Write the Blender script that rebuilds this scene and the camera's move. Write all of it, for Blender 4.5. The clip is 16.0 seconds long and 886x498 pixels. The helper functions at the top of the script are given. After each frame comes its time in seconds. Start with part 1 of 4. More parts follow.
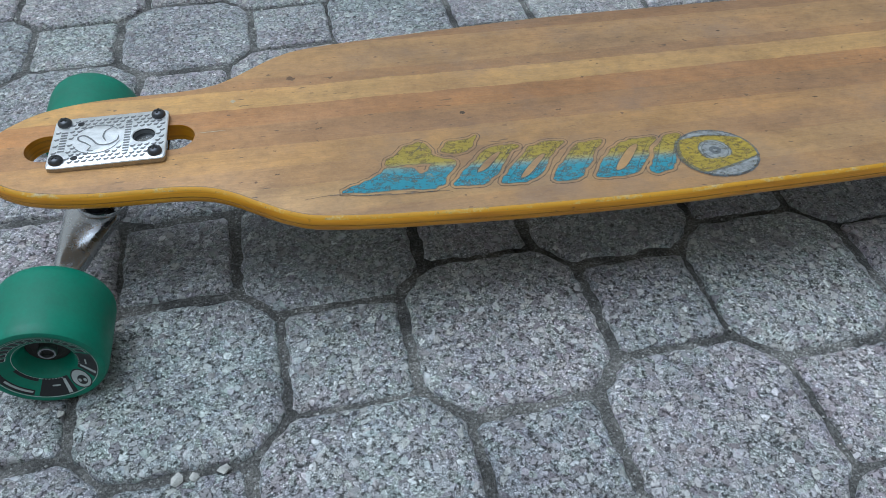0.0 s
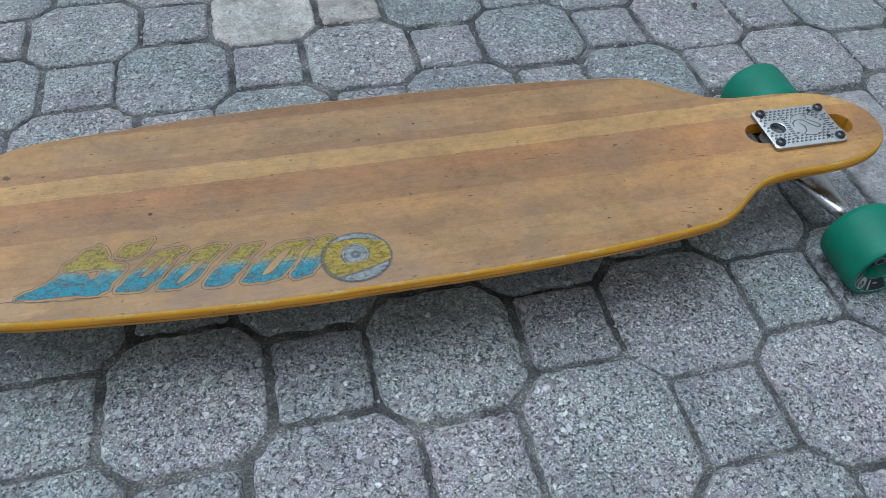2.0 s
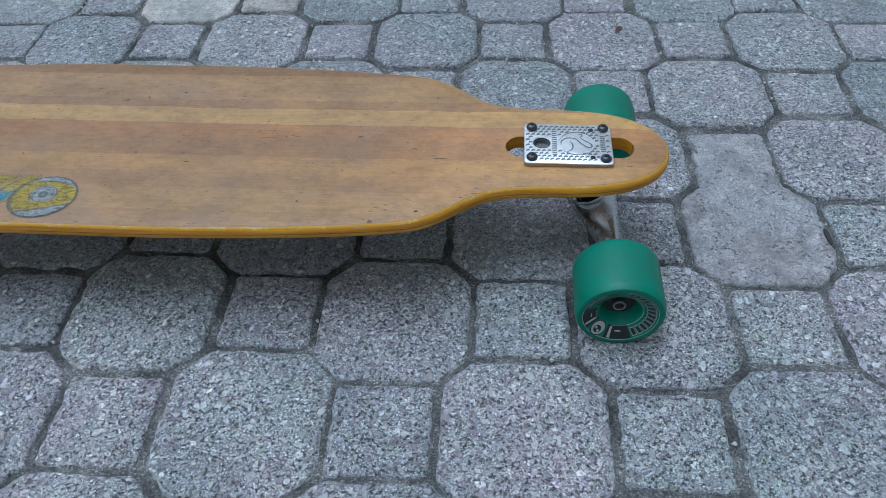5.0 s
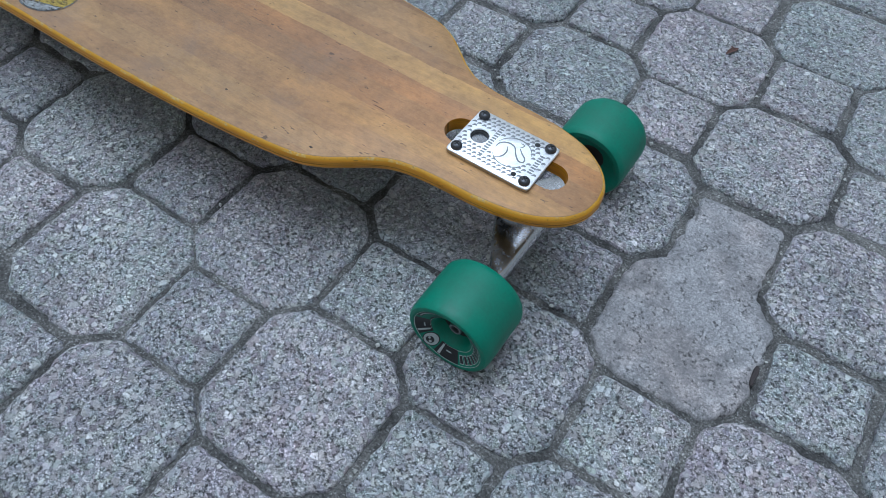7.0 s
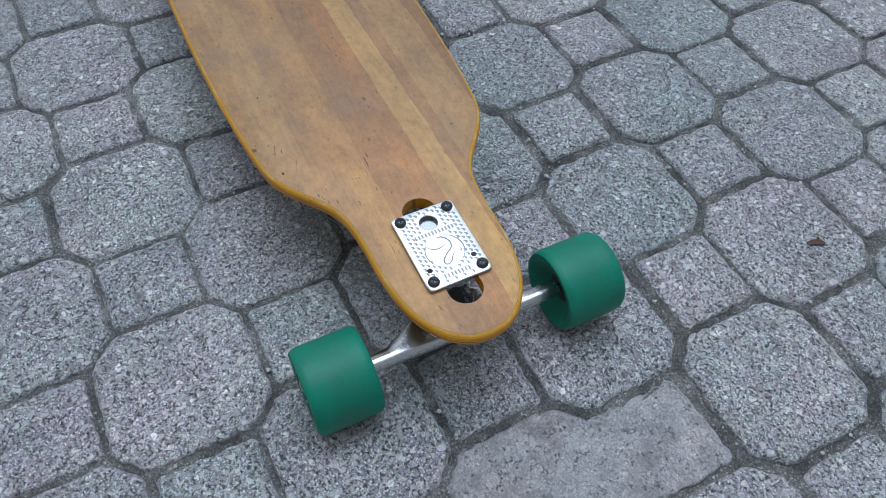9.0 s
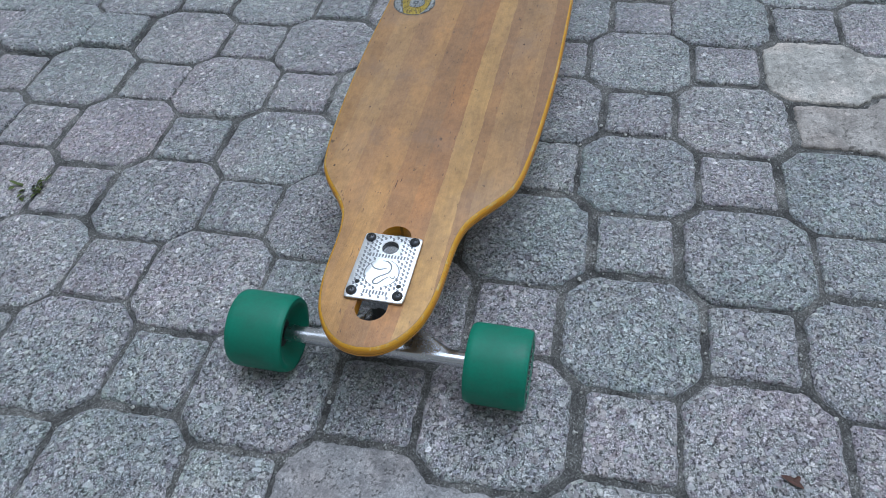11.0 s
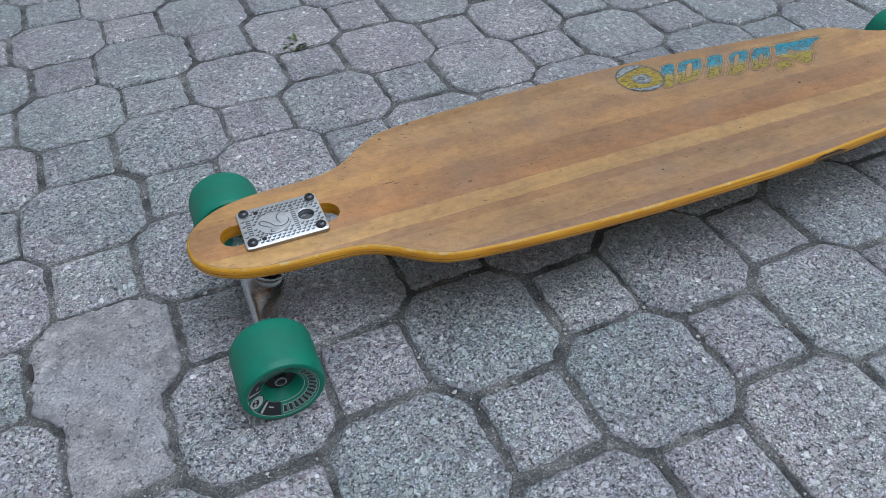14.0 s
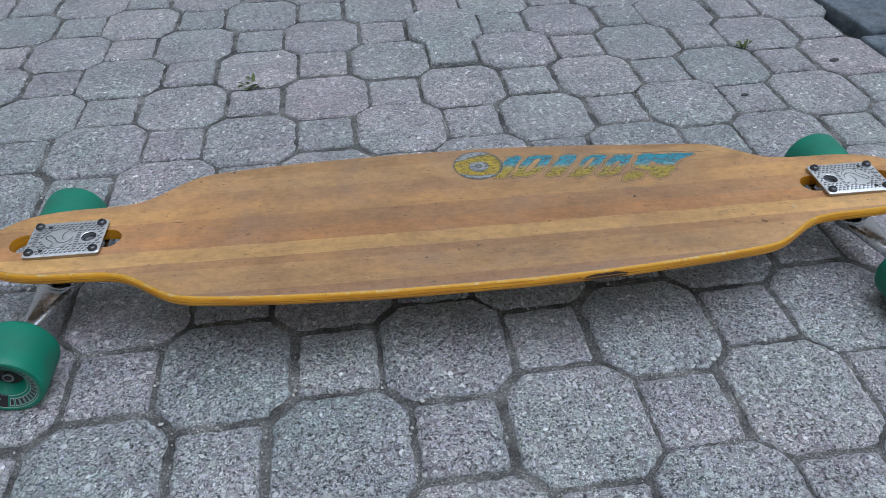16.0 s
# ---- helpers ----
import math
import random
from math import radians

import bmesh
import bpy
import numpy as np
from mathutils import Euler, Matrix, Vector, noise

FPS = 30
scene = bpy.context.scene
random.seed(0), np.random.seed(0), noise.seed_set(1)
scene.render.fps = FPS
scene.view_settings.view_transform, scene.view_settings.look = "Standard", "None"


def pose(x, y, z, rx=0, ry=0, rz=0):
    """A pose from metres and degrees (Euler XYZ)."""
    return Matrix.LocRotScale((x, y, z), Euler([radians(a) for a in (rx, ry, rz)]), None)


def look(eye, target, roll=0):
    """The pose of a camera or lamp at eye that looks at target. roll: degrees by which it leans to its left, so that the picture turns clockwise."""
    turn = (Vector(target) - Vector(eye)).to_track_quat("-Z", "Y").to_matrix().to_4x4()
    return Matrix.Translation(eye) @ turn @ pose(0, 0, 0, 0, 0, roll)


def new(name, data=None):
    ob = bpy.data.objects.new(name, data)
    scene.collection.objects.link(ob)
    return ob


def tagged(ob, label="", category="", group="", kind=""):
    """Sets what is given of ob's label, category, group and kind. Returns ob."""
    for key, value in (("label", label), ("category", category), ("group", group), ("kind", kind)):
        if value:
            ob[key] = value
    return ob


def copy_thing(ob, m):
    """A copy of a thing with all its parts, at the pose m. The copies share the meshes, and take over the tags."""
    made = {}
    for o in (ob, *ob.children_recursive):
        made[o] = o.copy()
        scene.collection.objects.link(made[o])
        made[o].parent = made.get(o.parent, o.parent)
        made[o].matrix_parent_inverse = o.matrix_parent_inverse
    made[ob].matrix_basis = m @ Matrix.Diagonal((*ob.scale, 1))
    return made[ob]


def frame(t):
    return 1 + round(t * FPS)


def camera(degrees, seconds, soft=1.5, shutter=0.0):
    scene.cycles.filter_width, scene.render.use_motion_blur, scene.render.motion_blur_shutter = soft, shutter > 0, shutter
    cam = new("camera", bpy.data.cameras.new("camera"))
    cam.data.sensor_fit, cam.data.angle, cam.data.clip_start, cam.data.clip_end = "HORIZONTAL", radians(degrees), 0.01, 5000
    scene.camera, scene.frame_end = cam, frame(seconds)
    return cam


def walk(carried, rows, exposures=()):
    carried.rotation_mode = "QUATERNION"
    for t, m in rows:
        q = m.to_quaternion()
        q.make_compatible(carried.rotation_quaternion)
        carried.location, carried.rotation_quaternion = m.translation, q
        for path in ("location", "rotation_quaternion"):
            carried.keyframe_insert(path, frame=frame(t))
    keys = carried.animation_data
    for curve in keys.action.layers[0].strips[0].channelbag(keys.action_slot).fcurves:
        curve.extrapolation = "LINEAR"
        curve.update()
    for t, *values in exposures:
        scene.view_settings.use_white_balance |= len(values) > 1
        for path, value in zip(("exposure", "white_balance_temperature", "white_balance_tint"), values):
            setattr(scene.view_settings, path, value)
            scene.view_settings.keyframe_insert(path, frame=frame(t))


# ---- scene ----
cam = camera(61.8, 16.0, 0.8)
# seconds, stops, kelvin, tint of the film's own picture
EXPOSURES = [(0.0, 0.12, 5560, 11), (2.0, 0.07, 5490, 11), (5.0, 0.00, 5180, 12), (8.0, 0.00, 5450, 14), (11.0, 0.01, 5530, 15), (16.0, 0.12, 5650, 17)]
PATH = [
    (0, (-0.911, -0.422, 0.418), (-0.579, 0.923, -1.025), 1.4),
    (0.5, (-0.85, -0.432, 0.464), (-0.477, 0.849, -1.026), 3.5),
    (1, (-0.793, -0.457, 0.519), (-0.454, 0.811, -0.989), 3.4),
    (1.5, (-0.74, -0.476, 0.59), (-0.385, 0.766, -0.936), 4.8),
    (2, (-0.669, -0.455, 0.56), (-0.312, 0.787, -0.967), 3.1),
    (2.5, (-0.605, -0.413, 0.523), (-0.347, 0.804, -1.043), 2.2),
    (3, (-0.551, -0.414, 0.517), (-0.322, 0.789, -1.064), 2.8),
    (3.5, (-0.457, -0.467, 0.516), (-0.314, 0.783, -1.039), 0.7),
    (4, (-0.382, -0.502, 0.485), (-0.347, 0.833, -1.004), -0.9),
    (4.5, (-0.319, -0.518, 0.465), (-0.326, 0.881, -0.965), -1.0),
    (5, (-0.259, -0.515, 0.512), (-0.369, 0.852, -0.944), -2.5),
    (5.2, (-0.234, -0.498, 0.515), (-0.358, 0.832, -0.973), -2.3),
    (7.3, (-0.002, -0.359, 0.537), (-0.705, 0.571, -1.087), 2.1),
    (7.5, (0.01, -0.344, 0.535), (-0.819, 0.556, -1.047), -0.3),
    (8, (0.061, -0.282, 0.551), (-0.865, 0.56, -1.009), -2.1),
    (8.2, (0.076, -0.26, 0.559), (-0.85, 0.562, -1.011), -0.4),
    (10.3, (0.205, 0.046, 0.59), (-1.03, 0.007, -0.983), -4.0),
    (10.5, (0.22, 0.086, 0.598), (-1.053, -0.03, -0.94), -4.8),
    (11, (0.214, 0.16, 0.601), (-1.071, -0.181, -0.894), -5.2),
    (11.5, (0.156, 0.244, 0.567), (-1.067, -0.346, -0.901), -3.9),
    (12, (0.114, 0.293, 0.559), (-0.991, -0.512, -0.901), -3.8),
    (12.5, (0.086, 0.36, 0.544), (-0.899, -0.617, -0.896), -3.0),
    (13, (0.062, 0.455, 0.542), (-0.834, -0.715, -0.81), -2.3),
    (13.5, (-0.001, 0.521, 0.578), (-0.727, -0.777, -0.76), -3.3),
    (14, (-0.118, 0.524, 0.552), (-0.695, -0.797, -0.834), -1.0),
    (14.5, (-0.205, 0.552, 0.562), (-0.643, -0.792, -0.853), -2.3),
    (15, (-0.299, 0.605, 0.567), (-0.598, -0.842, -0.781), -2.5),
    (15.5, (-0.401, 0.635, 0.57), (-0.635, -0.88, -0.715), -2.5),
    (16, (-0.495, 0.634, 0.588), (-0.694, -0.869, -0.717), -0.8),
]
walk(cam, [(t, look(eye, target, roll)) for t, eye, target, roll in PATH], EXPOSURES)

# ---- light: an overcast sky with a wide, weak sun behind the cloud ----
SUN_ELEV, SUN_TURN = 75.0, 300.0
world = bpy.data.worlds.new("overcast_sky")
scene.world = world
world.use_nodes = True
wn = world.node_tree
sky = wn.nodes.new("ShaderNodeTexSky")
sky.sky_type, sky.sun_disc = "NISHITA", False
sky.sun_elevation, sky.sun_rotation = radians(SUN_ELEV), radians(SUN_TURN)
sky.air_density, sky.dust_density, sky.ozone_density = 1.0, 4.0, 1.5
cloud = wn.nodes.new("ShaderNodeHueSaturation")  # cloud greys the blue
cloud.inputs["Saturation"].default_value = 0.12
wn.links.new(sky.outputs["Color"], cloud.inputs["Color"])
tint = wn.nodes.new("ShaderNodeMix")  # tints the whole sky yellow-green, to warm the shade below the board
tint.data_type, tint.blend_type = "RGBA", "MULTIPLY"
tint.inputs[0].default_value, tint.inputs[7].default_value = 1.0, (0.985, 1.0, 0.88, 1)
wn.links.new(cloud.outputs["Color"], tint.inputs[6])
wn.links.new(tint.outputs[2], wn.nodes["Background"].inputs["Color"])
wn.nodes["Background"].inputs["Strength"].default_value = 0.092
sun = new("sun", bpy.data.lights.new("sun", "SUN"))
sun.data.energy, sun.data.angle, sun.data.color = 1.50, radians(56), (0.80, 0.91, 1.0)
_a, _e = radians(SUN_TURN), radians(SUN_ELEV)
sun.matrix_world = look((math.sin(_a) * math.cos(_e) * 9, math.cos(_a) * math.cos(_e) * 9, math.sin(_e) * 9), (0, 0, 0))


# ---- materials ----
def shader(name):
    m = bpy.data.materials.new(name)
    m.use_nodes = True
    return m, m.node_tree, m.node_tree.nodes["Principled BSDF"]


def node(tree, kind, **values):
    n = tree.nodes.new(kind)
    for key, value in values.items():
        if key.startswith("i_"):
            n.inputs[key[2:].replace("_", " ")].default_value = value
        else:
            setattr(n, key, value)
    return n


def link(tree, a, b):
    tree.links.new(a, b)


def ramp(tree, source, stops, kind="LINEAR"):
    r = tree.nodes.new("ShaderNodeValToRGB")
    r.color_ramp.interpolation = kind
    while len(r.color_ramp.elements) < len(stops):
        r.color_ramp.elements.new(0.5)
    for e, (at, c) in zip(r.color_ramp.elements, stops):
        e.position, e.color = at, (*(c if isinstance(c, tuple) else (c, c, c)), 1)
    link(tree, source, r.inputs["Fac"])
    return r.outputs["Color"]


def mix(tree, fac, a, b, how="MIX"):
    n = tree.nodes.new("ShaderNodeMix")
    n.data_type, n.blend_type = "RGBA", how
    for value, socket in ((fac, n.inputs[0]), (a, n.inputs[6]), (b, n.inputs[7])):
        if isinstance(value, (int, float)):
            socket.default_value = value
        elif isinstance(value, tuple):
            socket.default_value = (*value, 1)
        else:
            link(tree, value, socket)
    return n.outputs[2]


def maths(tree, how, a, b=0.0, clamp=False):
    n = tree.nodes.new("ShaderNodeMath")
    n.operation, n.use_clamp = how, clamp
    for value, socket in ((a, n.inputs[0]), (b, n.inputs[1])):
        if isinstance(value, (int, float)):
            socket.default_value = value
        else:
            link(tree, value, socket)
    return n.outputs[0]


def scaled(tree, source, s):
    n = node(tree, "ShaderNodeMapping")
    n.inputs["Scale"].default_value = s
    link(tree, source, n.inputs["Vector"])
    return n.outputs["Vector"]


def noise_of(tree, source, scale, detail=4.0, rough=0.55):
    n = node(tree, "ShaderNodeTexNoise", i_Scale=scale, i_Detail=detail, i_Roughness=rough)
    link(tree, source, n.inputs["Vector"])
    return n.outputs["Fac"]


def cells(tree, source, scale, feature="F1"):
    n = node(tree, "ShaderNodeTexVoronoi", feature=feature, i_Scale=scale)
    link(tree, source, n.inputs["Vector"])
    return n


def bumped(tree, bsdf, height, strength, distance):
    b = node(tree, "ShaderNodeBump", i_Strength=strength, i_Distance=distance)
    link(tree, height, b.inputs["Height"])
    link(tree, b.outputs["Normal"], bsdf.inputs["Normal"])


def split_colour(t, source):
    p = node(t, "ShaderNodeSeparateColor")
    link(t, source.outputs["Color"], p.inputs["Color"])
    return p.outputs


def crushed_stone(t, at):
    """Crushed stone in cement: angular chips, fine grit and open pits. Gives tone, pits and height."""
    wob = node(t, "ShaderNodeTexNoise", i_Scale=420.0, i_Detail=2.0)
    link(t, at, wob.inputs["Vector"])
    bent = mix(t, 0.0022, at, wob.outputs["Color"], "ADD")
    clump = noise_of(t, at, 70.0, 3.0, 0.6)
    fine, fine_gap = cells(t, bent, 680.0), cells(t, bent, 680.0, "DISTANCE_TO_EDGE")
    chip, chip_gap = cells(t, bent, 190.0), cells(t, bent, 190.0, "DISTANCE_TO_EDGE")
    stone, stone_gap = cells(t, scaled(t, bent, (1.25, 1.0, 1.0)), 125.0), cells(t, scaled(t, bent, (1.25, 1.0, 1.0)), 125.0, "DISTANCE_TO_EDGE")
    f, c, s = split_colour(t, fine), split_colour(t, chip), split_colour(t, stone)
    tone = ramp(t, f[0], [(0.0, 0.20), (0.15, 0.29), (0.5, 0.40), (0.8, 0.50), (1.0, 0.67)])
    # the gaps between grains are darkened in the colour itself
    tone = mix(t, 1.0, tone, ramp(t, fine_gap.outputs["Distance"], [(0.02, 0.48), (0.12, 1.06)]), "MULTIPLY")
    chips = maths(t, "GREATER_THAN", maths(t, "ADD", c[0], maths(t, "MULTIPLY", maths(t, "SUBTRACT", clump, 0.5), 0.8)), 0.72)
    chip_tone = ramp(t, c[1], [(0.0, 0.25), (0.5, 0.42), (0.9, 0.57), (1.0, 0.78)])
    chip_tone = mix(t, 1.0, chip_tone, ramp(t, f[1], [(0.0, 0.80), (1.0, 1.14)]), "MULTIPLY")
    body = ramp(t, chip_gap.outputs["Distance"], [(0.055, 0.0), (0.10, 1.0)])
    tone = mix(t, maths(t, "MULTIPLY", chips, body), tone, chip_tone)
    rocks = maths(t, "GREATER_THAN", s[0], 0.87)
    rock = maths(t, "MULTIPLY", rocks, ramp(t, stone_gap.outputs["Distance"], [(0.14, 0.0), (0.17, 1.0)]))
    tone = mix(t, rock, tone, mix(t, 1.0, ramp(t, s[1], [(0.0, 0.33), (1.0, 0.61)]), ramp(t, f[2], [(0.0, 0.85), (1.0, 1.12)]), "MULTIPLY"))
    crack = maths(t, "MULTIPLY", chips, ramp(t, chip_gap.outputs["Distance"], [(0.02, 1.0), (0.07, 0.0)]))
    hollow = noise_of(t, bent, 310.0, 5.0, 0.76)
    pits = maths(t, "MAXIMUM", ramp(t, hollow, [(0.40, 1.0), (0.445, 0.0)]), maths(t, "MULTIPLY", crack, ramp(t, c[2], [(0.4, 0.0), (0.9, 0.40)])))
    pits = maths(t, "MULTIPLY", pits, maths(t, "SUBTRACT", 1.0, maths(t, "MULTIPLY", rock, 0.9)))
    high = maths(t, "ADD", maths(t, "MULTIPLY", f[0], 0.35), maths(t, "ADD", maths(t, "MULTIPLY", maths(t, "MULTIPLY", chips, body), 0.45), maths(t, "MULTIPLY", rock, 0.5)))
    high = maths(t, "SUBTRACT", maths(t, "ADD", high, maths(t, "MULTIPLY", hollow, 0.8)), maths(t, "MULTIPLY", pits, 0.9))
    return tone, pits, high, chip


def aggregate_material():
    """Washed concrete: fine grit with scattered light and dark chips of stone."""
    m, t, b = shader("washed_concrete")
    at = node(t, "ShaderNodeNewGeometry").outputs["Position"]
    tone, pits, high, chip = crushed_stone(t, at)
    # the dark inside the open pits is put into the colour
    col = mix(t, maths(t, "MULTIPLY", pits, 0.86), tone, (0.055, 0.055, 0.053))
    col = mix(t, 0.05, col, mix(t, 1.0, col, chip.outputs["Color"], "OVERLAY"))
    blotch = noise_of(t, at, 120.0, 3.0, 0.6)
    col = mix(t, 1.0, col, ramp(t, blotch, [(0.32, (0.84, 0.84, 0.84)), (0.5, (1.0, 1.0, 1.0)), (0.68, (1.13, 1.13, 1.13))]), "MULTIPLY")
    patch = noise_of(t, at, 13.0, 5.0)
    col = mix(t, 1.0, col, ramp(t, patch, [(0.3, (0.82, 0.83, 0.84)), (0.7, (1.14, 1.13, 1.12))]), "MULTIPLY")
    rnd = node(t, "ShaderNodeObjectInfo").outputs["Random"]
    col = mix(t, 1.0, col, ramp(t, rnd, [(0.0, (0.93, 0.94, 0.95)), (0.5, (1.03, 1.03, 1.03)), (0.8, (1.10, 1.05, 1.06)), (1.0, (1.15, 1.14, 1.12))]), "MULTIPLY")
    hue = noise_of(t, at, 6.0, 2.0)
    hue = maths(t, "ADD", hue, maths(t, "MULTIPLY", maths(t, "SUBTRACT", maths(t, "FRACT", maths(t, "MULTIPLY", rnd, 7.3)), 0.5), 0.22))
    col = mix(t, 1.0, col, ramp(t, hue, [(0.32, (0.955, 1.014, 0.990)), (0.5, (1.0, 1.0, 1.0)), (0.68, (1.045, 0.982, 1.012))]), "MULTIPLY")
    link(t, col, b.inputs["Base Color"])
    b.inputs["Roughness"].default_value = 0.52
    bumped(t, b, high, 0.9, 0.0016)
    return m


def smooth_concrete_material(name, low, high, show=0.40):
    """Concrete worn smooth: cloudy, stained and pitted, with the stone showing faintly."""
    m, t, b = shader(name)
    at = node(t, "ShaderNodeNewGeometry").outputs["Position"]
    big, fine = noise_of(t, at, 24.0, 8.0, 0.72), noise_of(t, at, 480.0, 5.0, 0.75)
    tone, pits, rise, _ = crushed_stone(t, at)
    col = ramp(t, big, [(0.38, low), (0.60, high)])
    col = mix(t, 1.0, col, ramp(t, fine, [(0.30, (0.45, 0.45, 0.45)), (0.45, (0.95, 0.95, 0.95)), (0.68, (1.35, 1.35, 1.35))]), "MULTIPLY")
    col = mix(t, show, col, mix(t, 1.0, col, mix(t, 1.0, tone, (2.6, 2.6, 2.6), "MULTIPLY"), "MULTIPLY"))
    warm = noise_of(t, at, 11.0, 5.0, 0.6)
    col = mix(t, ramp(t, warm, [(0.46, 0.0), (0.62, 0.8)]), col, mix(t, 1.0, col, (1.06, 0.97, 0.93), "MULTIPLY"))
    stain = noise_of(t, at, 17.0, 10.0, 0.76)
    col = mix(t, ramp(t, stain, [(0.47, 0.0), (0.60, 0.75)]), col, tuple(v * 0.58 for v in low))
    open_ = noise_of(t, at, 95.0, 4.0, 0.65)
    pits = maths(t, "MULTIPLY", pits, ramp(t, open_, [(0.47, 0.0), (0.56, 1.0)]))
    # pits are darkened in the colour here too
    col = mix(t, maths(t, "MULTIPLY", pits, 0.75), col, tuple(v * 0.25 for v in low))
    link(t, col, b.inputs["Base Color"])
    b.inputs["Roughness"].default_value = 0.85
    bumped(t, b, maths(t, "SUBTRACT", maths(t, "ADD", fine, maths(t, "MULTIPLY", stain, 0.8)), pits), 0.8, 0.0013)
    return m


def sand_material():
    m, t, b = shader("joint_sand")
    at = node(t, "ShaderNodeNewGeometry").outputs["Position"]
    grain, mottle = cells(t, at, 850.0), noise_of(t, at, 26.0, 4.0)
    pick = node(t, "ShaderNodeSeparateColor")
    link(t, grain.outputs["Color"], pick.inputs["Color"])
    col = ramp(t, pick.outputs[0], [(0.0, (0.075, 0.072, 0.067)), (0.6, (0.140, 0.136, 0.128)), (0.92, (0.21, 0.206, 0.197)), (1.0, (0.36, 0.36, 0.35))])
    col = mix(t, 1.0, col, ramp(t, mottle, [(0.36, (0.50, 0.50, 0.50)), (0.5, (1.0, 1.0, 0.99)), (0.66, (1.75, 1.74, 1.70))]), "MULTIPLY")
    link(t, col, b.inputs["Base Color"])
    b.inputs["Roughness"].default_value = 0.95
    bumped(t, b, maths(t, "ADD", grain.outputs["Distance"], pick.outputs[1]), 0.9, 0.0012)
    return m


def deck_material():
    """Lacquered wood, laid in lengthwise strips of unlike tone, worn and greyed."""
    m, t, b = shader("worn_wood_strips")
    at = node(t, "ShaderNodeTexCoord").outputs["Object"]
    axes = node(t, "ShaderNodeSeparateXYZ")
    link(t, at, axes.inputs["Vector"])
    wave = noise_of(t, scaled(t, at, (3.0, 1.0, 1.0)), 9.0, 2.0)
    across = maths(t, "ADD", axes.outputs["Y"], maths(t, "MULTIPLY", maths(t, "SUBTRACT", wave, 0.5), 0.004))
    fray = noise_of(t, scaled(t, at, (0.25, 1.0, 1.0)), 900.0, 3.0, 0.7)
    across = maths(t, "ADD", across, maths(t, "MULTIPLY", maths(t, "SUBTRACT", fray, 0.5), 0.0022))
    place = maths(t, "ADD", maths(t, "MULTIPLY", across, 4.0), 0.5)

    def y(v):
        return v * 4.0 + 0.5

    strips = ramp(t, place, [
        (0.0, (0.39, 0.235, 0.10)), (y(-0.094), (0.43, 0.275, 0.122)), (y(-0.066), (0.385, 0.235, 0.108)), (y(-0.044), (0.42, 0.255, 0.105)),
        (y(-0.021), (0.345, 0.20, 0.092)), (y(0.004), (0.385, 0.205, 0.085)), (y(0.026), (0.49, 0.315, 0.125)), (y(0.048), (0.345, 0.205, 0.095)),
        (y(0.061), (0.40, 0.252, 0.115)), (y(0.082), (0.40, 0.25, 0.113)), (y(0.099), (0.31, 0.18, 0.088))], "CONSTANT")
    brick = node(t, "ShaderNodeTexBrick", i_Scale=1.0, i_Mortar_Size=0.0, i_Brick_Width=0.41, i_Row_Height=0.0235, i_Bias=0.0)
    brick.inputs["Color1"].default_value, brick.inputs["Color2"].default_value = (0.82, 0.80, 0.78, 1), (1.14, 1.13, 1.1, 1)
    brick.offset, brick.squash = 0.37, 1.0
    lift = node(t, "ShaderNodeCombineXYZ")
    link(t, axes.outputs["X"], lift.inputs["X"])
    link(t, maths(t, "ADD", across, 0.0036), lift.inputs["Y"])
    link(t, lift.outputs["Vector"], brick.inputs["Vector"])
    col = mix(t, 0.26, strips, mix(t, 1.0, strips, brick.outputs["Color"], "MULTIPLY"))
    grain = noise_of(t, scaled(t, at, (7.0, 190.0, 60.0)), 3.0, 6.0, 0.62)
    pores = noise_of(t, scaled(t, at, (60.0, 1100.0, 300.0)), 1.4, 2.0)
    col = mix(t, 1.0, col, ramp(t, grain, [(0.28, (0.91, 0.90, 0.89)), (0.72, (1.09, 1.09, 1.08))]), "MULTIPLY")
    col = mix(t, ramp(t, pores, [(0.62, 0.0), (0.76, 0.10)]), col, (0.13, 0.085, 0.05))
    red = noise_of(t, scaled(t, at, (3.0, 9.0, 1.0)), 1.6, 3.0)
    col = mix(t, ramp(t, red, [(0.52, 0.0), (0.74, 0.20)]), col, (0.46, 0.21, 0.08))
    grime = noise_of(t, scaled(t, at, (1.0, 2.6, 1.0)), 9.0, 7.0, 0.68)
    col = mix(t, ramp(t, grime, [(0.44, 0.0), (0.72, 0.42)]), col, (0.24, 0.165, 0.115))
    blotch = noise_of(t, scaled(t, at, (0.6, 1.0, 1.0)), 34.0, 6.0, 0.65)
    col = mix(t, 1.0, col, ramp(t, blotch, [(0.32, (0.81, 0.79, 0.78)), (0.5, (1.0, 1.0, 1.0)), (0.68, (1.16, 1.14, 1.09))]), "MULTIPLY")
    fleck = noise_of(t, scaled(t, at, (0.7, 1.0, 1.0)), 150.0, 5.0, 0.72)
    col = mix(t, 1.0, col, ramp(t, fleck, [(0.36, (0.86, 0.85, 0.86)), (0.5, (1.0, 1.0, 1.0)), (0.64, (1.11, 1.10, 1.07))]), "MULTIPLY")
    # the ends are lighter and warmer than the middle
    worn = ramp(t, maths(t, "ADD", maths(t, "ABSOLUTE", axes.outputs["X"]), maths(t, "MULTIPLY", maths(t, "SUBTRACT", grime, 0.5), 0.25)), [(0.24, 0.0), (0.36, 1.0)])
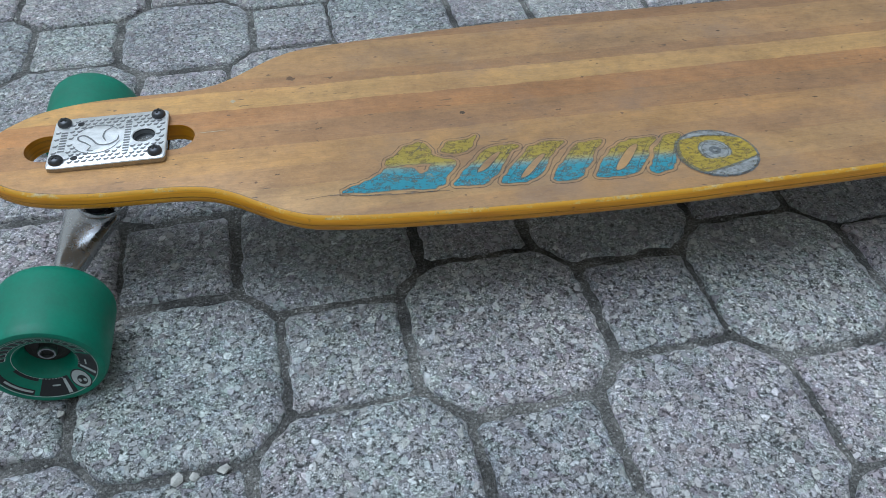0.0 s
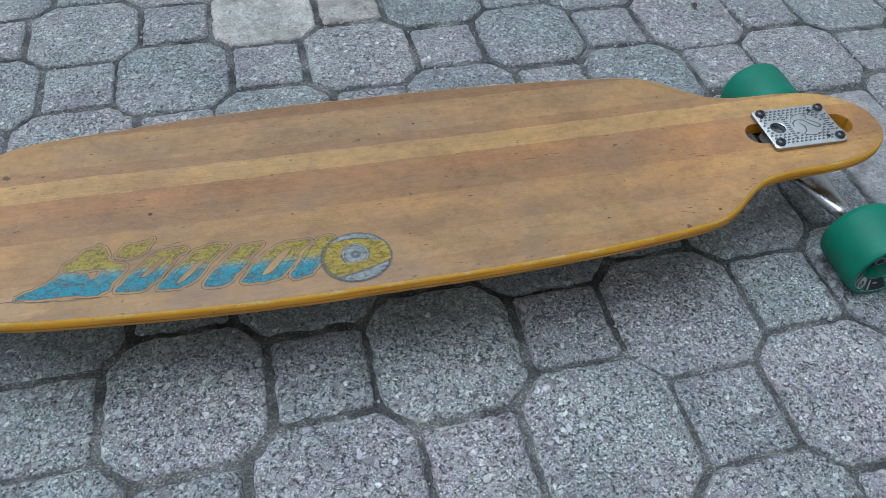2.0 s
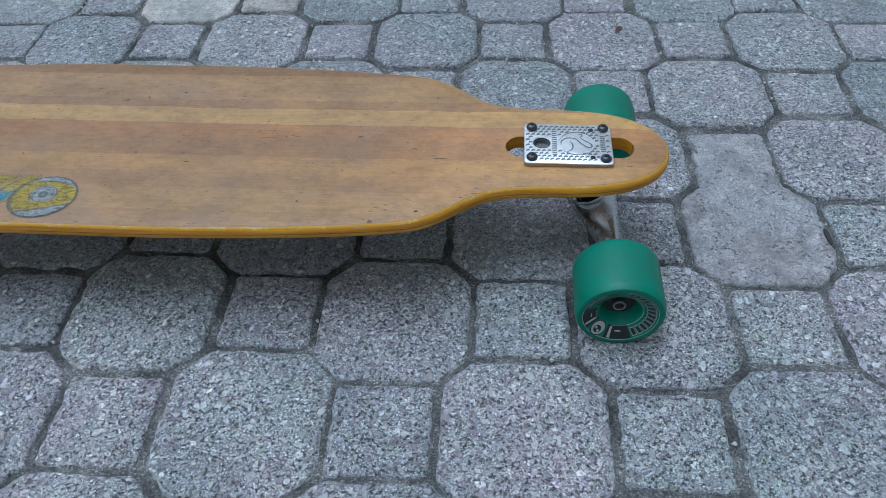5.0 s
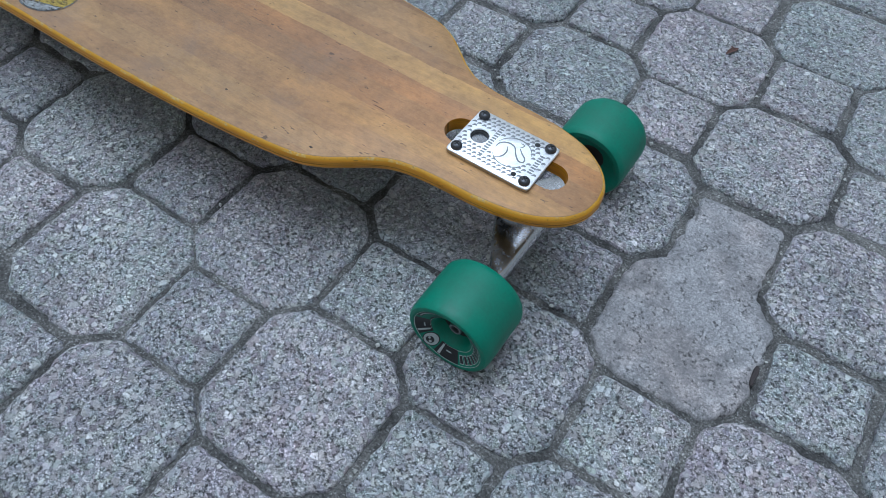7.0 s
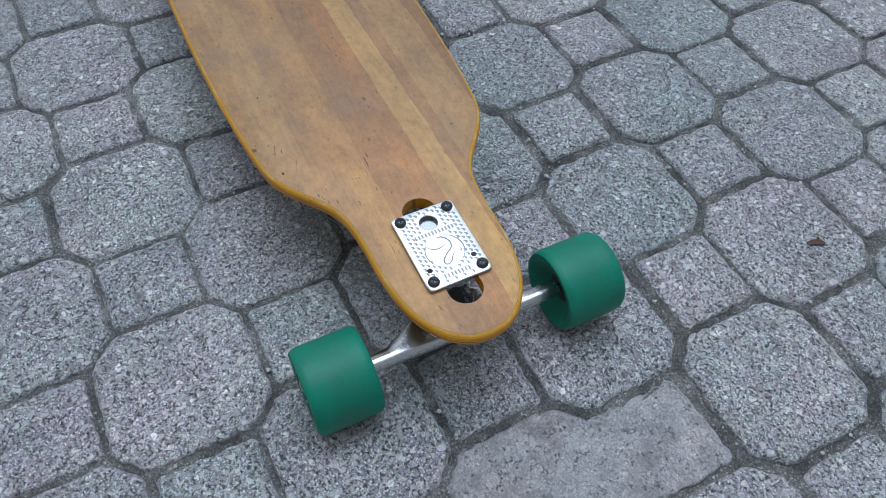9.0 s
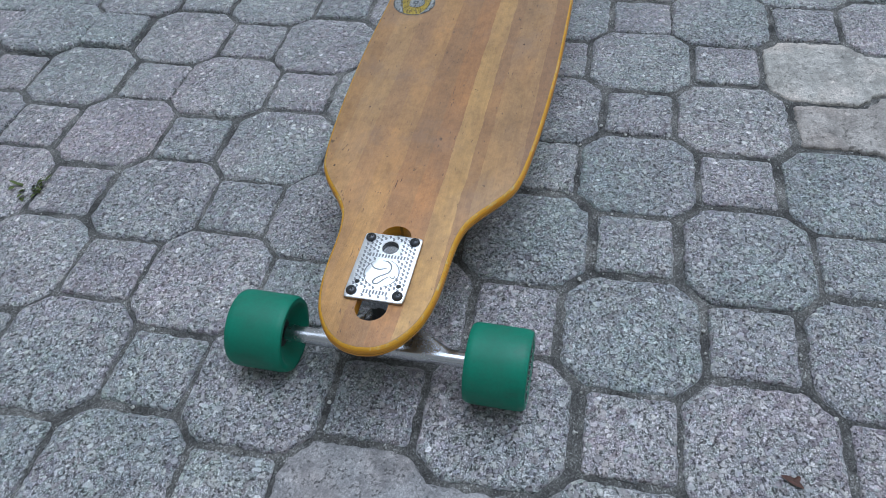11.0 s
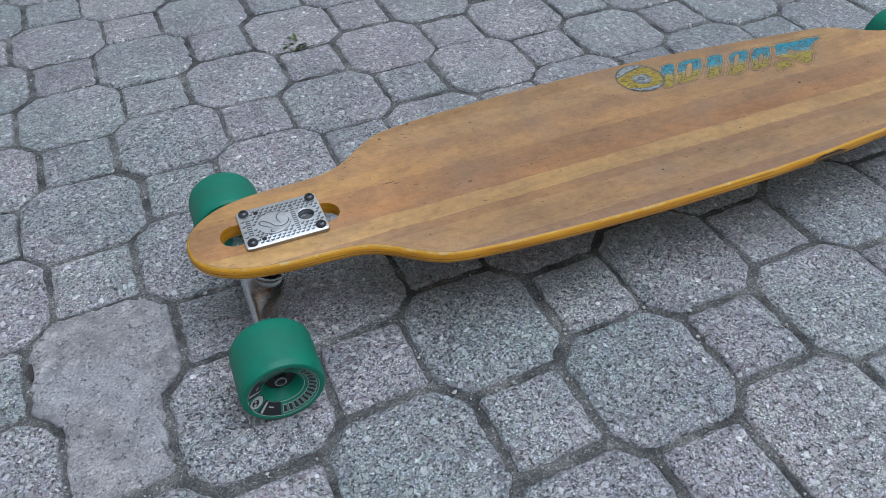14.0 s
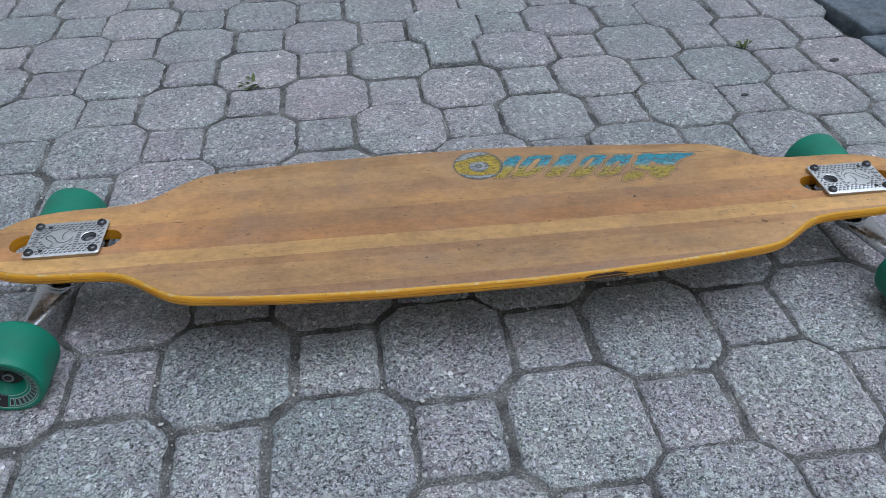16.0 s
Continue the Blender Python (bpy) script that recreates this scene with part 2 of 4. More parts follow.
    col = mix(t, worn, mix(t, 1.0, col, (0.97, 0.95, 0.95), "MULTIPLY"), mix(t, 1.0, col, (1.33, 1.27, 1.16), "MULTIPLY"))
    dirt = noise_of(t, scaled(t, at, (0.7, 1.0, 1.0)), 750.0, 4.0, 0.75)
    dirt = maths(t, "MULTIPLY", dirt, ramp(t, worn, [(0.0, 1.0), (1.0, 0.94)]))
    col = mix(t, ramp(t, dirt, [(0.55, 0.0), (0.70, 0.42)]), col, (0.17, 0.125, 0.092))
    col = mix(t, ramp(t, dirt, [(0.28, 0.24), (0.42, 0.0)]), col, (0.56, 0.44, 0.28))
    smear = noise_of(t, scaled(t, at, (0.8, 1.0, 1.0)), 17.0, 6.0, 0.7)
    col = mix(t, maths(t, "MULTIPLY", ramp(t, smear, [(0.50, 0.0), (0.66, 0.42)]), maths(t, "SUBTRACT", 1.0, maths(t, "MULTIPLY", worn, 0.7))), col, (0.26, 0.19, 0.145))
    tick = noise_of(t, scaled(t, at, (0.30, 1.0, 1.0)), 380.0, 2.0, 0.5)
    tick = maths(t, "MULTIPLY", ramp(t, tick, [(0.675, 0.0), (0.715, 0.75)]), ramp(t, noise_of(t, at, 28.0, 3.0), [(0.44, 0.0), (0.58, 1.0)]))
    col = mix(t, tick, col, (0.09, 0.06, 0.045))
    ragged = node(t, "ShaderNodeTexNoise", i_Scale=260.0, i_Detail=4.0, i_Roughness=0.7)
    link(t, at, ragged.inputs["Vector"])
    chafed = mix(t, 0.008, at, ragged.outputs["Color"], "ADD")
    nick = cells(t, scaled(t, chafed, (0.6, 1.0, 1.0)), 62.0)
    pick = node(t, "ShaderNodeSeparateColor")
    link(t, nick.outputs["Color"], pick.inputs["Color"])
    dents = maths(t, "MULTIPLY", maths(t, "GREATER_THAN", pick.outputs[0], 0.90), maths(t, "LESS_THAN", nick.outputs["Distance"], maths(t, "MULTIPLY", pick.outputs[1], 0.15)))
    small = cells(t, scaled(t, chafed, (0.45, 1.0, 1.0)), 150.0)
    q = split_colour(t, small)
    dents = maths(t, "MAXIMUM", dents, maths(t, "MULTIPLY", maths(t, "GREATER_THAN", q[0], 0.86), maths(t, "LESS_THAN", small.outputs["Distance"], maths(t, "MULTIPLY", q[1], 0.17))))
    col = mix(t, maths(t, "MULTIPLY", dents, 0.7), col, (0.06, 0.035, 0.02))
    col = mix(t, 1.0, col, (0.962, 0.905, 0.855), "MULTIPLY")
    link(t, col, b.inputs["Base Color"])
    link(t, ramp(t, grime, [(0.3, 0.36), (0.75, 0.58)]), b.inputs["Roughness"])
    b.inputs["Specular IOR Level"].default_value = 0.45
    bumped(t, b, maths(t, "SUBTRACT", maths(t, "ADD", grain, maths(t, "MULTIPLY", pores, -0.4)), dents), 0.5, 0.0007)
    return m


def edge_material():
    """The stained and lacquered edge of the plies, chipped and rubbed."""
    m, t, b = shader("yellow_ply_edge")
    at = node(t, "ShaderNodeTexCoord").outputs["Object"]
    axes = node(t, "ShaderNodeSeparateXYZ")
    link(t, at, axes.inputs["Vector"])
    ply = noise_of(t, scaled(t, at, (2.0, 2.0, 150.0)), 2.0, 3.0)
    tone = noise_of(t, scaled(t, at, (1.0, 1.0, 6.0)), 22.0, 5.0)
    col = ramp(t, tone, [(0.25, (0.52, 0.195, 0.004)), (0.6, (0.76, 0.335, 0.006)), (0.8, (0.82, 0.42, 0.012))])
    col = mix(t, ramp(t, ply, [(0.46, 0.0), (0.58, 0.45)]), col, (0.36, 0.15, 0.012))
    rub = noise_of(t, scaled(t, at, (1.0, 1.0, 2.0)), 75.0, 6.0, 0.7)
    col = mix(t, ramp(t, rub, [(0.64, 0.0), (0.70, 0.8)]), col, (0.15, 0.07, 0.02))
    split = noise_of(t, scaled(t, at, (14.0, 14.0, 460.0)), 1.0, 4.0, 0.6)
    col = mix(t, ramp(t, split, [(0.62, 0.0), (0.70, 0.45)]), col, (0.18, 0.075, 0.012))
    flake = noise_of(t, scaled(t, at, (1.0, 1.0, 3.0)), 52.0, 6.0, 0.7)
    col = mix(t, ramp(t, flake, [(0.66, 0.0), (0.71, 0.7)]), col, (0.62, 0.45, 0.24))
    gap = node(t, "ShaderNodeVectorMath", operation="DISTANCE")
    stretched = scaled(t, at, (0.32, 1.0, 1.9))
    link(t, stretched, gap.inputs[0])
    gap.inputs[1].default_value = (-0.112 * 0.32, 0.1152, 0.0925 * 1.9)
    broken = maths(t, "ADD", gap.outputs["Value"], maths(t, "MULTIPLY", maths(t, "SUBTRACT", rub, 0.5), 0.012))
    col = mix(t, maths(t, "LESS_THAN", broken, 0.0078), col, (0.04, 0.022, 0.012))
    link(t, col, b.inputs["Base Color"])
    b.inputs["Roughness"].default_value = 0.42
    b.inputs["Coat Weight"].default_value, b.inputs["Coat Roughness"].default_value = 0.08, 0.3
    bumped(t, b, maths(t, "SUBTRACT", ply, maths(t, "ADD", rub, split)), 0.4, 0.0006)
    return m


def worn_edge_material():
    """The upper bevel of the edge, rubbed down to pale wood in places."""
    m, t, b = shader("rubbed_edge")
    at = node(t, "ShaderNodeTexCoord").outputs["Object"]
    rub, fine = noise_of(t, scaled(t, at, (0.6, 1.0, 1.0)), 60.0, 6.0, 0.72), noise_of(t, at, 330.0, 4.0, 0.7)
    col = ramp(t, mix(t, 0.35, rub, fine), [(0.51, (0.62, 0.30, 0.010)), (0.56, (0.62, 0.38, 0.08)), (0.63, (0.62, 0.48, 0.26))])
    col = mix(t, ramp(t, fine, [(0.60, 0.0), (0.68, 0.6)]), col, (0.16, 0.09, 0.035))
    link(t, col, b.inputs["Base Color"])
    b.inputs["Roughness"].default_value = 0.55
    bumped(t, b, mix(t, 0.5, rub, fine), 0.5, 0.0008)
    return m


def plain_material(name, colour, rough, metal=0.0, wear=0.25, scale=60.0, bump=0.15, depth=0.0004):
    m, t, b = shader(name)
    at = node(t, "ShaderNodeTexCoord").outputs["Object"]
    big, fine = noise_of(t, at, scale, 5.0, 0.6), noise_of(t, at, scale * 9, 3.0)
    lo, hi = tuple(v * (1 - wear) for v in colour), tuple(min(1.0, v * (1 + wear * 0.5)) for v in colour)
    link(t, ramp(t, mix(t, 0.4, big, fine), [(0.3, lo), (0.7, hi)]), b.inputs["Base Color"])
    link(t, ramp(t, big, [(0.3, rough * 0.8), (0.7, min(1.0, rough * 1.25))]), b.inputs["Roughness"])
    b.inputs["Metallic"].default_value = metal
    bumped(t, b, mix(t, 0.5, big, fine), bump, depth)
    return m


def print_material(name, colour, share=0.15):
    """Faded ink, rubbed away in places so that the wood shows."""
    m, t, b = shader(name)
    at = node(t, "ShaderNodeTexCoord").outputs["Object"]
    worn, streak = noise_of(t, at, 420.0, 4.0, 0.7), noise_of(t, scaled(t, at, (150.0, 320.0, 150.0)), 1.0, 3.0)
    link(t, ramp(t, streak, [(0.3, tuple(v * 0.75 for v in colour)), (0.7, colour)]), b.inputs["Base Color"])
    b.inputs["Roughness"].default_value = 0.5
    link(t, ramp(t, mix(t, 0.5, worn, streak), [(0.32, 0.2), (0.36 + share, 0.85)]), b.inputs["Alpha"])
    return m


def letter_material():
    """Ink that runs from yellow above to blue below."""
    m, t, b = shader("yellow_blue_ink")
    at = node(t, "ShaderNodeTexCoord").outputs["Object"]
    axes = node(t, "ShaderNodeSeparateXYZ")
    link(t, at, axes.inputs["Vector"])
    worn, streak = noise_of(t, at, 420.0, 4.0, 0.7), noise_of(t, scaled(t, at, (170.0, 300.0, 150.0)), 1.0, 3.0)
    line = maths(t, "ADD", axes.outputs["Y"], maths(t, "MULTIPLY", maths(t, "ADD", axes.outputs["X"], 0.148), 0.100))
    line = maths(t, "ADD", line, maths(t, "MULTIPLY", worn, 0.003))
    level = maths(t, "ADD", maths(t, "MULTIPLY", maths(t, "ADD", line, 0.0672), 25.0), 0.5)
    col = ramp(t, level, [(0.0, (0.03, 0.30, 0.39)), (0.36, (0.04, 0.33, 0.42)), (0.48, (0.20, 0.41, 0.42)), (0.56, (0.46, 0.41, 0.19)), (0.66, (0.48, 0.36, 0.050)), (1.0, (0.44, 0.32, 0.045))])
    link(t, col, b.inputs["Base Color"])
    b.inputs["Roughness"].default_value = 0.5
    link(t, ramp(t, mix(t, 0.5, worn, streak), [(0.34, 0.12), (0.56, 0.74)]), b.inputs["Alpha"])
    return m


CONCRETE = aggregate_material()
WORN_CONCRETE = smooth_concrete_material("worn_smooth_concrete", (0.295, 0.288, 0.288), (0.450, 0.438, 0.438))
TAN_CONCRETE = smooth_concrete_material("worn_tan_concrete", (0.43, 0.41, 0.37), (0.60, 0.575, 0.53), 0.35)
PINK_CONCRETE = smooth_concrete_material("worn_pinkish_concrete", (0.36, 0.33, 0.30), (0.50, 0.465, 0.43), 0.35)
DARK_CONCRETE = smooth_concrete_material("dark_blue_grey_concrete", (0.10, 0.125, 0.145), (0.16, 0.19, 0.215))
SAND = sand_material()
DECK, EDGE = deck_material(), edge_material()
UNDERSIDE = plain_material("brown_wood_underside", (0.30, 0.175, 0.048), 0.55)
RUBBED = worn_edge_material()
RIM_LINE = plain_material("dark_veneer_line", (0.40, 0.24, 0.09), 0.6, wear=0.6, scale=120.0)
PLY_LINE = plain_material("brown_ply_line", (0.46, 0.215, 0.020), 0.6, wear=0.5, scale=90.0)
DENT = plain_material("dark_dent", (0.075, 0.048, 0.03), 0.7)
SCUFF = plain_material("pale_scuff", (0.50, 0.42, 0.30), 0.7)
URETHANE = plain_material("green_urethane", (0.008, 0.205, 0.124), 0.48, wear=0.22, scale=45.0)
_t = URETHANE.node_tree
_b = _t.nodes["Principled BSDF"]
_at = node(_t, "ShaderNodeTexCoord").outputs["Object"]
_grime = ramp(_t, noise_of(_t, scaled(_t, _at, (1.0, 1.0, 0.5)), 60.0, 6.0, 0.65), [(0.46, 0.0), (0.74, 0.4)])
_tread = node(_t, "ShaderNodeSeparateXYZ")
link(_t, _at, _tread.inputs["Vector"])
_band = ramp(_t, maths(_t, "ABSOLUTE", maths(_t, "SUBTRACT", _tread.outputs["Z"], 0.026)), [(0.006, 0.30), (0.019, 0.0)])  # road dirt round the tread
_grime = maths(_t, "MAXIMUM", _grime, maths(_t, "MULTIPLY", _band, ramp(_t, noise_of(_t, _at, 38.0, 6.0, 0.7), [(0.38, 0.25), (0.62, 1.0)])))
link(_t, mix(_t, _grime, _b.inputs["Base Color"].links[0].from_socket, (0.04, 0.085, 0.06)), _b.inputs["Base Color"])
URETHANE.node_tree.nodes["Principled BSDF"].inputs["Specular IOR Level"].default_value = 0.4
STEEL = plain_material("satin_cast_metal", (0.34, 0.345, 0.355), 0.23, 1.0, 0.12, 90.0, 0.08)
CAST = plain_material("dull_cast_metal", (0.60, 0.605, 0.62), 0.25, 1.0, 0.12, 90.0, 0.08)
PLATE = plain_material("bright_cast_plate", (0.92, 0.925, 0.93), 0.40, 1.0, 0.15, 220.0, 0.4)
# darker metal that paints the shading of the plate's raised pattern
RELIEF_SHADE = plain_material("relief_shade_metal", (0.26, 0.263, 0.27), 0.42, 0.85)
RECESS_SHADE = plain_material("recess_shade", (0.24, 0.245, 0.25), 0.5, 0.8)
SCREW = plain_material("black_steel", (0.10, 0.102, 0.11), 0.38, 0.85)
BRIGHT = plain_material("bright_zinc", (0.46, 0.46, 0.47), 0.35, 1.0)
RUBBER = plain_material("black_rubber", (0.018, 0.018, 0.018), 0.7)
BEARING = plain_material("dark_bearing_shield", (0.035, 0.03, 0.028), 0.5, 0.3)
INK_BLACK, INK_WHITE = plain_material("black_print", (0.015, 0.016, 0.018), 0.45), plain_material("white_print", (0.46, 0.50, 0.48), 0.5)
LETTERS = letter_material()
INK_GREY, INK_YELLOW = print_material("grey_ink", (0.125, 0.12, 0.115), 0.36), print_material("yellow_ink", (0.54, 0.38, 0.035), 0.25)
INK_PALE, INK_SLATE = print_material("pale_ink", (0.40, 0.41, 0.405), 0.25), print_material("slate_ink", (0.14, 0.155, 0.165), 0.25)
INK_SHADE = print_material("grey_green_ink", (0.17, 0.17, 0.13), 0.35)
LEAF = plain_material("dry_leaf", (0.11, 0.05, 0.035), 0.7, wear=0.5)
BARK = plain_material("dark_bark", (0.05, 0.04, 0.038), 0.8, wear=0.5, scale=300.0, bump=0.5)
GUM = plain_material("dark_gum", (0.045, 0.046, 0.05), 0.7)
WEED = plain_material("weed_green", (0.10, 0.13, 0.03), 0.7, wear=0.5, scale=150.0)
PEBBLE = plain_material("pale_pebble", (0.55, 0.54, 0.50), 0.8, wear=0.4, scale=150.0)


# ---- mesh helpers ----
def part(name, bm, material, parent=None, label=""):
    bm.normal_update()
    mesh = bpy.data.meshes.new(name)
    bm.to_mesh(mesh)
    bm.free()
    for mat in material if isinstance(material, (list, tuple)) else [material]:
        mesh.materials.append(mat)
    ob = new(name, mesh)
    ob.parent = parent
    return tagged(ob, label=label)


def smoothed(ob, limit=35):
    ob.data.shade_smooth()
    ob.data.set_sharp_from_angle(angle=radians(limit))
    return ob


def rings(bm, loops, close=(False, False)):
    """Skins loops of points, each loop closed and of one length. close: whether the first and last loop are capped."""
    rows = [[bm.verts.new(p) for p in loop] for loop in loops]
    n = len(rows[0])
    for a, b in zip(rows, rows[1:]):
        for i in range(n):
            bm.faces.new((a[i], a[(i + 1) % n], b[(i + 1) % n], b[i]))
    if close[0]:
        bm.faces.new(rows[0][::-1])
    if close[1]:
        bm.faces.new(rows[-1])
    return rows


def lathe(bm, profile, m=Matrix(), n=40):
    """Turns a profile of (radius, height) round the z axis."""
    loops = [[m @ Vector((r * math.cos(2 * math.pi * i / n), r * math.sin(2 * math.pi * i / n), z)) for i in range(n)] for r, z in profile]
    rings(bm, loops, (profile[0][0] > 1e-6, profile[-1][0] > 1e-6))


def curve_through(points, steps=8):
    """Catmull-Rom through points of any dimension."""
    p = [np.array(q, float) for q in points]
    p = [2 * p[0] - p[1], *p, 2 * p[-1] - p[-2]]
    out = []
    for a, b, c, d in zip(p, p[1:], p[2:], p[3:]):
        for k in range(steps):
            s = k / steps
            out.append(0.5 * (2 * b + (c - a) * s + (2 * a - 5 * b + 4 * c - d) * s * s + (3 * b - a - 3 * c + d) * s ** 3))
    return [*out, p[-2]]


def stroke(bm, points, height, grow=0.0, steps=8):
    """A flat brush stroke through (x, y, width); height gives its z."""
    line = curve_through(points, steps)
    left, right = [], []
    for k, (x, y, w) in enumerate(line):
        a, b = line[max(k - 1, 0)], line[min(k + 1, len(line) - 1)]
        d = Vector((b[0] - a[0], b[1] - a[1])).normalized()
        h = max(w, 0.0004) / 2 + grow
        left.append(bm.verts.new((x - d.y * h, y + d.x * h, height(x, y))))
        right.append(bm.verts.new((x + d.y * h, y - d.x * h, height(x, y))))
    for k in range(len(line) - 1):
        bm.faces.new((right[k], right[k + 1], left[k + 1], left[k]))


def disc(bm, x, y, r, height, n=40, low=-9.0, high=9.0, inner=0.0):
    """A flat disc, the part of it between two levels of y, or a ring."""
    turns = [2 * math.pi * i / n for i in range(n)]
    clip = lambda v: min(max(v, low), high)
    rim = [bm.verts.new((x + r * math.cos(a), y + clip(r * math.sin(a)), height(x, y))) for a in turns]
    if inner:
        hole = [bm.verts.new((x + inner * math.cos(a), y + inner * math.sin(a), height(x, y))) for a in turns]
        for i in range(n):
            bm.faces.new((rim[i], rim[(i + 1) % n], hole[(i + 1) % n], hole[i]))
    else:
        bm.faces.new(rim)


# ---- ground and paving ----
P, HALF_SQ = 0.1125, 0.0435
EDGE_X = -1.392  # where the dark slabs begin
rng = random.Random(7)

bm = bmesh.new()
bmesh.ops.create_grid(bm, x_segments=8, y_segments=8, size=400)
ground = part("ground", bm, smooth_concrete_material("far_ground", (0.20, 0.195, 0.19), (0.30, 0.295, 0.285)))
ground.location.z = -0.06
tagged(ground, "grey concrete ground running out to the horizon", "ground", kind="structure")

bm = bmesh.new()
bmesh.ops.create_grid(bm, x_segments=330, y_segments=330, size=1.6)
for v in bm.verts:
    low = -0.022 if v.co.x - 0.62 < EDGE_X + 0.004 and v.co.y - 0.2 < -0.30 else -0.0040
    v.co.z = min(low + 0.0012, low + 0.0018 * noise.noise(v.co * 9) + 0.0022 * noise.noise(v.co * 45))
pavement = part("pavement", bm, SAND)
pavement.location = (-0.62, -0.2, 0)
pavement.data.shade_smooth()
tagged(pavement, "octagon and square concrete pavers with sand-filled joints", "pavement", kind="structure")


def offset_polygon(points, d):
    """A convex polygon, counter-clockwise, with every side moved in by d."""
    n, out = len(points), []
    for i in range(n):
        a, b, c = (Vector(points[(i + k) % n]) for k in (-1, 0, 1))
        u, v = (b - a).normalized(), (c - b).normalized()
        nu, nv = Vector((-u.y, u.x)), Vector((-v.y, v.x))
        k = (nu + nv) / (1 + nu.dot(nv))
        out.append((b + k * d)[:])
    return out


OCT = [(0.069, -0.0435), (0.069, 0.0435), (0.0435, 0.069), (-0.0435, 0.069), (-0.069, 0.0435), (-0.069, -0.0435), (-0.0435, -0.069), (0.0435, -0.069)]
SQ = [(0.0435, -0.0435), (0.0435, 0.0435), (-0.0435, 0.0435), (-0.0435, -0.0435)]
# an octagon and the square on its +y side, cast in one piece
BOTH = [(0.069, -0.0435), (0.069, 0.0435), (0.0435, 0.069), (0.0435, 0.156), (-0.0435, 0.156), (-0.0435, 0.069), (-0.069, 0.0435), (-0.069, -0.0435), (-0.0435, -0.069), (0.0435, -0.069)]


def outline(points, step, seed, rough):
    """Points along a polygon with cut corners and a crumbled line."""
    n, out = len(points), []
    for i in range(n):
        a, b = Vector(points[i]), Vector(points[(i + 1) % n])
        k = max(2, round((b - a).length / step))
        cut = 0.0035 / (b - a).length
        for j in range(k + 1):
            s = cut + (1 - 2 * cut) * j / k
            p = a.lerp(b, s)
            w = rough * noise.noise(Vector((p.x * 160 + seed * 11.3, p.y * 160, seed * 3.7))) + 0.4 * rough * noise.noise(Vector((p.x * 480, p.y * 480 + seed * 7.1, seed)))
            d = (b - a).normalized()
            out.append((p.x - d.y * w, p.y + d.x * w))
    return out


def paver_mesh(name, shape, seed, joint, material, step=0.007, rough=0.0025):
    bm = bmesh.new()
    line = outline(offset_polygon(shape, joint), step, seed, rough)
    mid = Vector((sum(p[0] for p in line) / len(line), sum(p[1] for p in line) / len(line)))
    size = max((Vector(p) - mid).length for p in line)
    loops = []
    for inset, z in ((0.0, -0.035), (0.0, -0.0070), (0.0007, -0.0040), (0.0020, -0.0018), (0.0055, -0.0005), (0.02, 0.0)):
        s = 1 - inset / size
        loops.append([(mid.x + (x - mid.x) * s, mid.y + (y - mid.y) * s, z + (0.0005 * noise.noise(Vector((x * 45, y * 45, seed))) if z > -0.002 else 0)) for x, y in line])
    rings(bm, loops, (False, True))
    bm.normal_update()
    mesh = bpy.data.meshes.new(name)
    bm.to_mesh(mesh)
    bm.free()
    mesh.materials.append(material)
    mesh.shade_smooth()
    return mesh


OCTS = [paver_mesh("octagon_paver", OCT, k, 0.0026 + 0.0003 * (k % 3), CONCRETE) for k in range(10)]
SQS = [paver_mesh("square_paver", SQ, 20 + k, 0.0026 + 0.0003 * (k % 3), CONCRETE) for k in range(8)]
SMOOTHS = [paver_mesh("smooth_paver", BOTH, 40 + k, 0.0030, mat, 0.006, 0.0036) for k, mat in enumerate((WORN_CONCRETE, TAN_CONCRETE, PINK_CONCRETE))]
smooth_cells = {(0, 0): 0, (0, 1): None, (-6, 4): 1, (-6, 5): None, (-5, 5): 2, (-5, 4): None}


# the bed has settled: millimetres by which the rows have drifted, every 0.25 m from (-1.2, -0.75)
DRIFT_X = ((0.6, 0.7, 2.5, -0.2, -1.4, -1.4), (0.7, 0.2, 0.6, -2.0, -3.4, -2.0), (1.6, 1.4, 1.4, 0.2, -4.8, -1.9), (2.5, -1.2, 1.3, 0.8, -1.8, 0.3), (4.1, 0.1, -1.0, 2.8, 1.5, 0.6), (2.5, 0.1, -0.9, 0.8, 4.0, 3.3))
DRIFT_Y = ((-0.3, -0.6, -2.6, -1.2, -0.4, 0.1), (0.0, -0.2, -2.1, -1.0, -0.3, 0.6), (0.3, 0.3, 0.4, -0.7, -0.4, 2.5), (0.2, 0.7, 3.5, -0.8, 1.6, 6.1), (0.5, -0.5, -1.8, -4.5, 1.2, 3.1), (-0.4, -1.4, -3.0, -5.8, 0.3, 1.9))


def drift(table, x, y):
    u, v = min(max((x + 1.2) / 0.25, 0), 4.999), min(max((y + 0.75) / 0.25, 0), 4.999)
    a, b = int(u), int(v)
    f, g = u - a, v - b
    return 0.001 * ((table[a][b] * (1 - f) + table[a + 1][b] * f) * (1 - g) + (table[a][b + 1] * (1 - f) + table[a + 1][b + 1] * f) * g)


def seat(i, j, loose=1.0):
    x, y = i * P, j * P
    dx, dy, up, rx, ry, turn = (rng.gauss(0, v) * loose for v in (0.0011, 0.0011, 0.0009, 0.5, 0.5, 0.6))
    return pose(x + drift(DRIFT_X, x, y) + dx, y + drift(DRIFT_Y, x, y) + dy, max(-0.0005, up), max(-0.8, min(0.8, rx)), max(-0.8, min(0.8, ry)), turn)


# ---- the longboard ----
BOARD = pose(-0.6117, 0.0098, 0, 0, 0, -1.585)
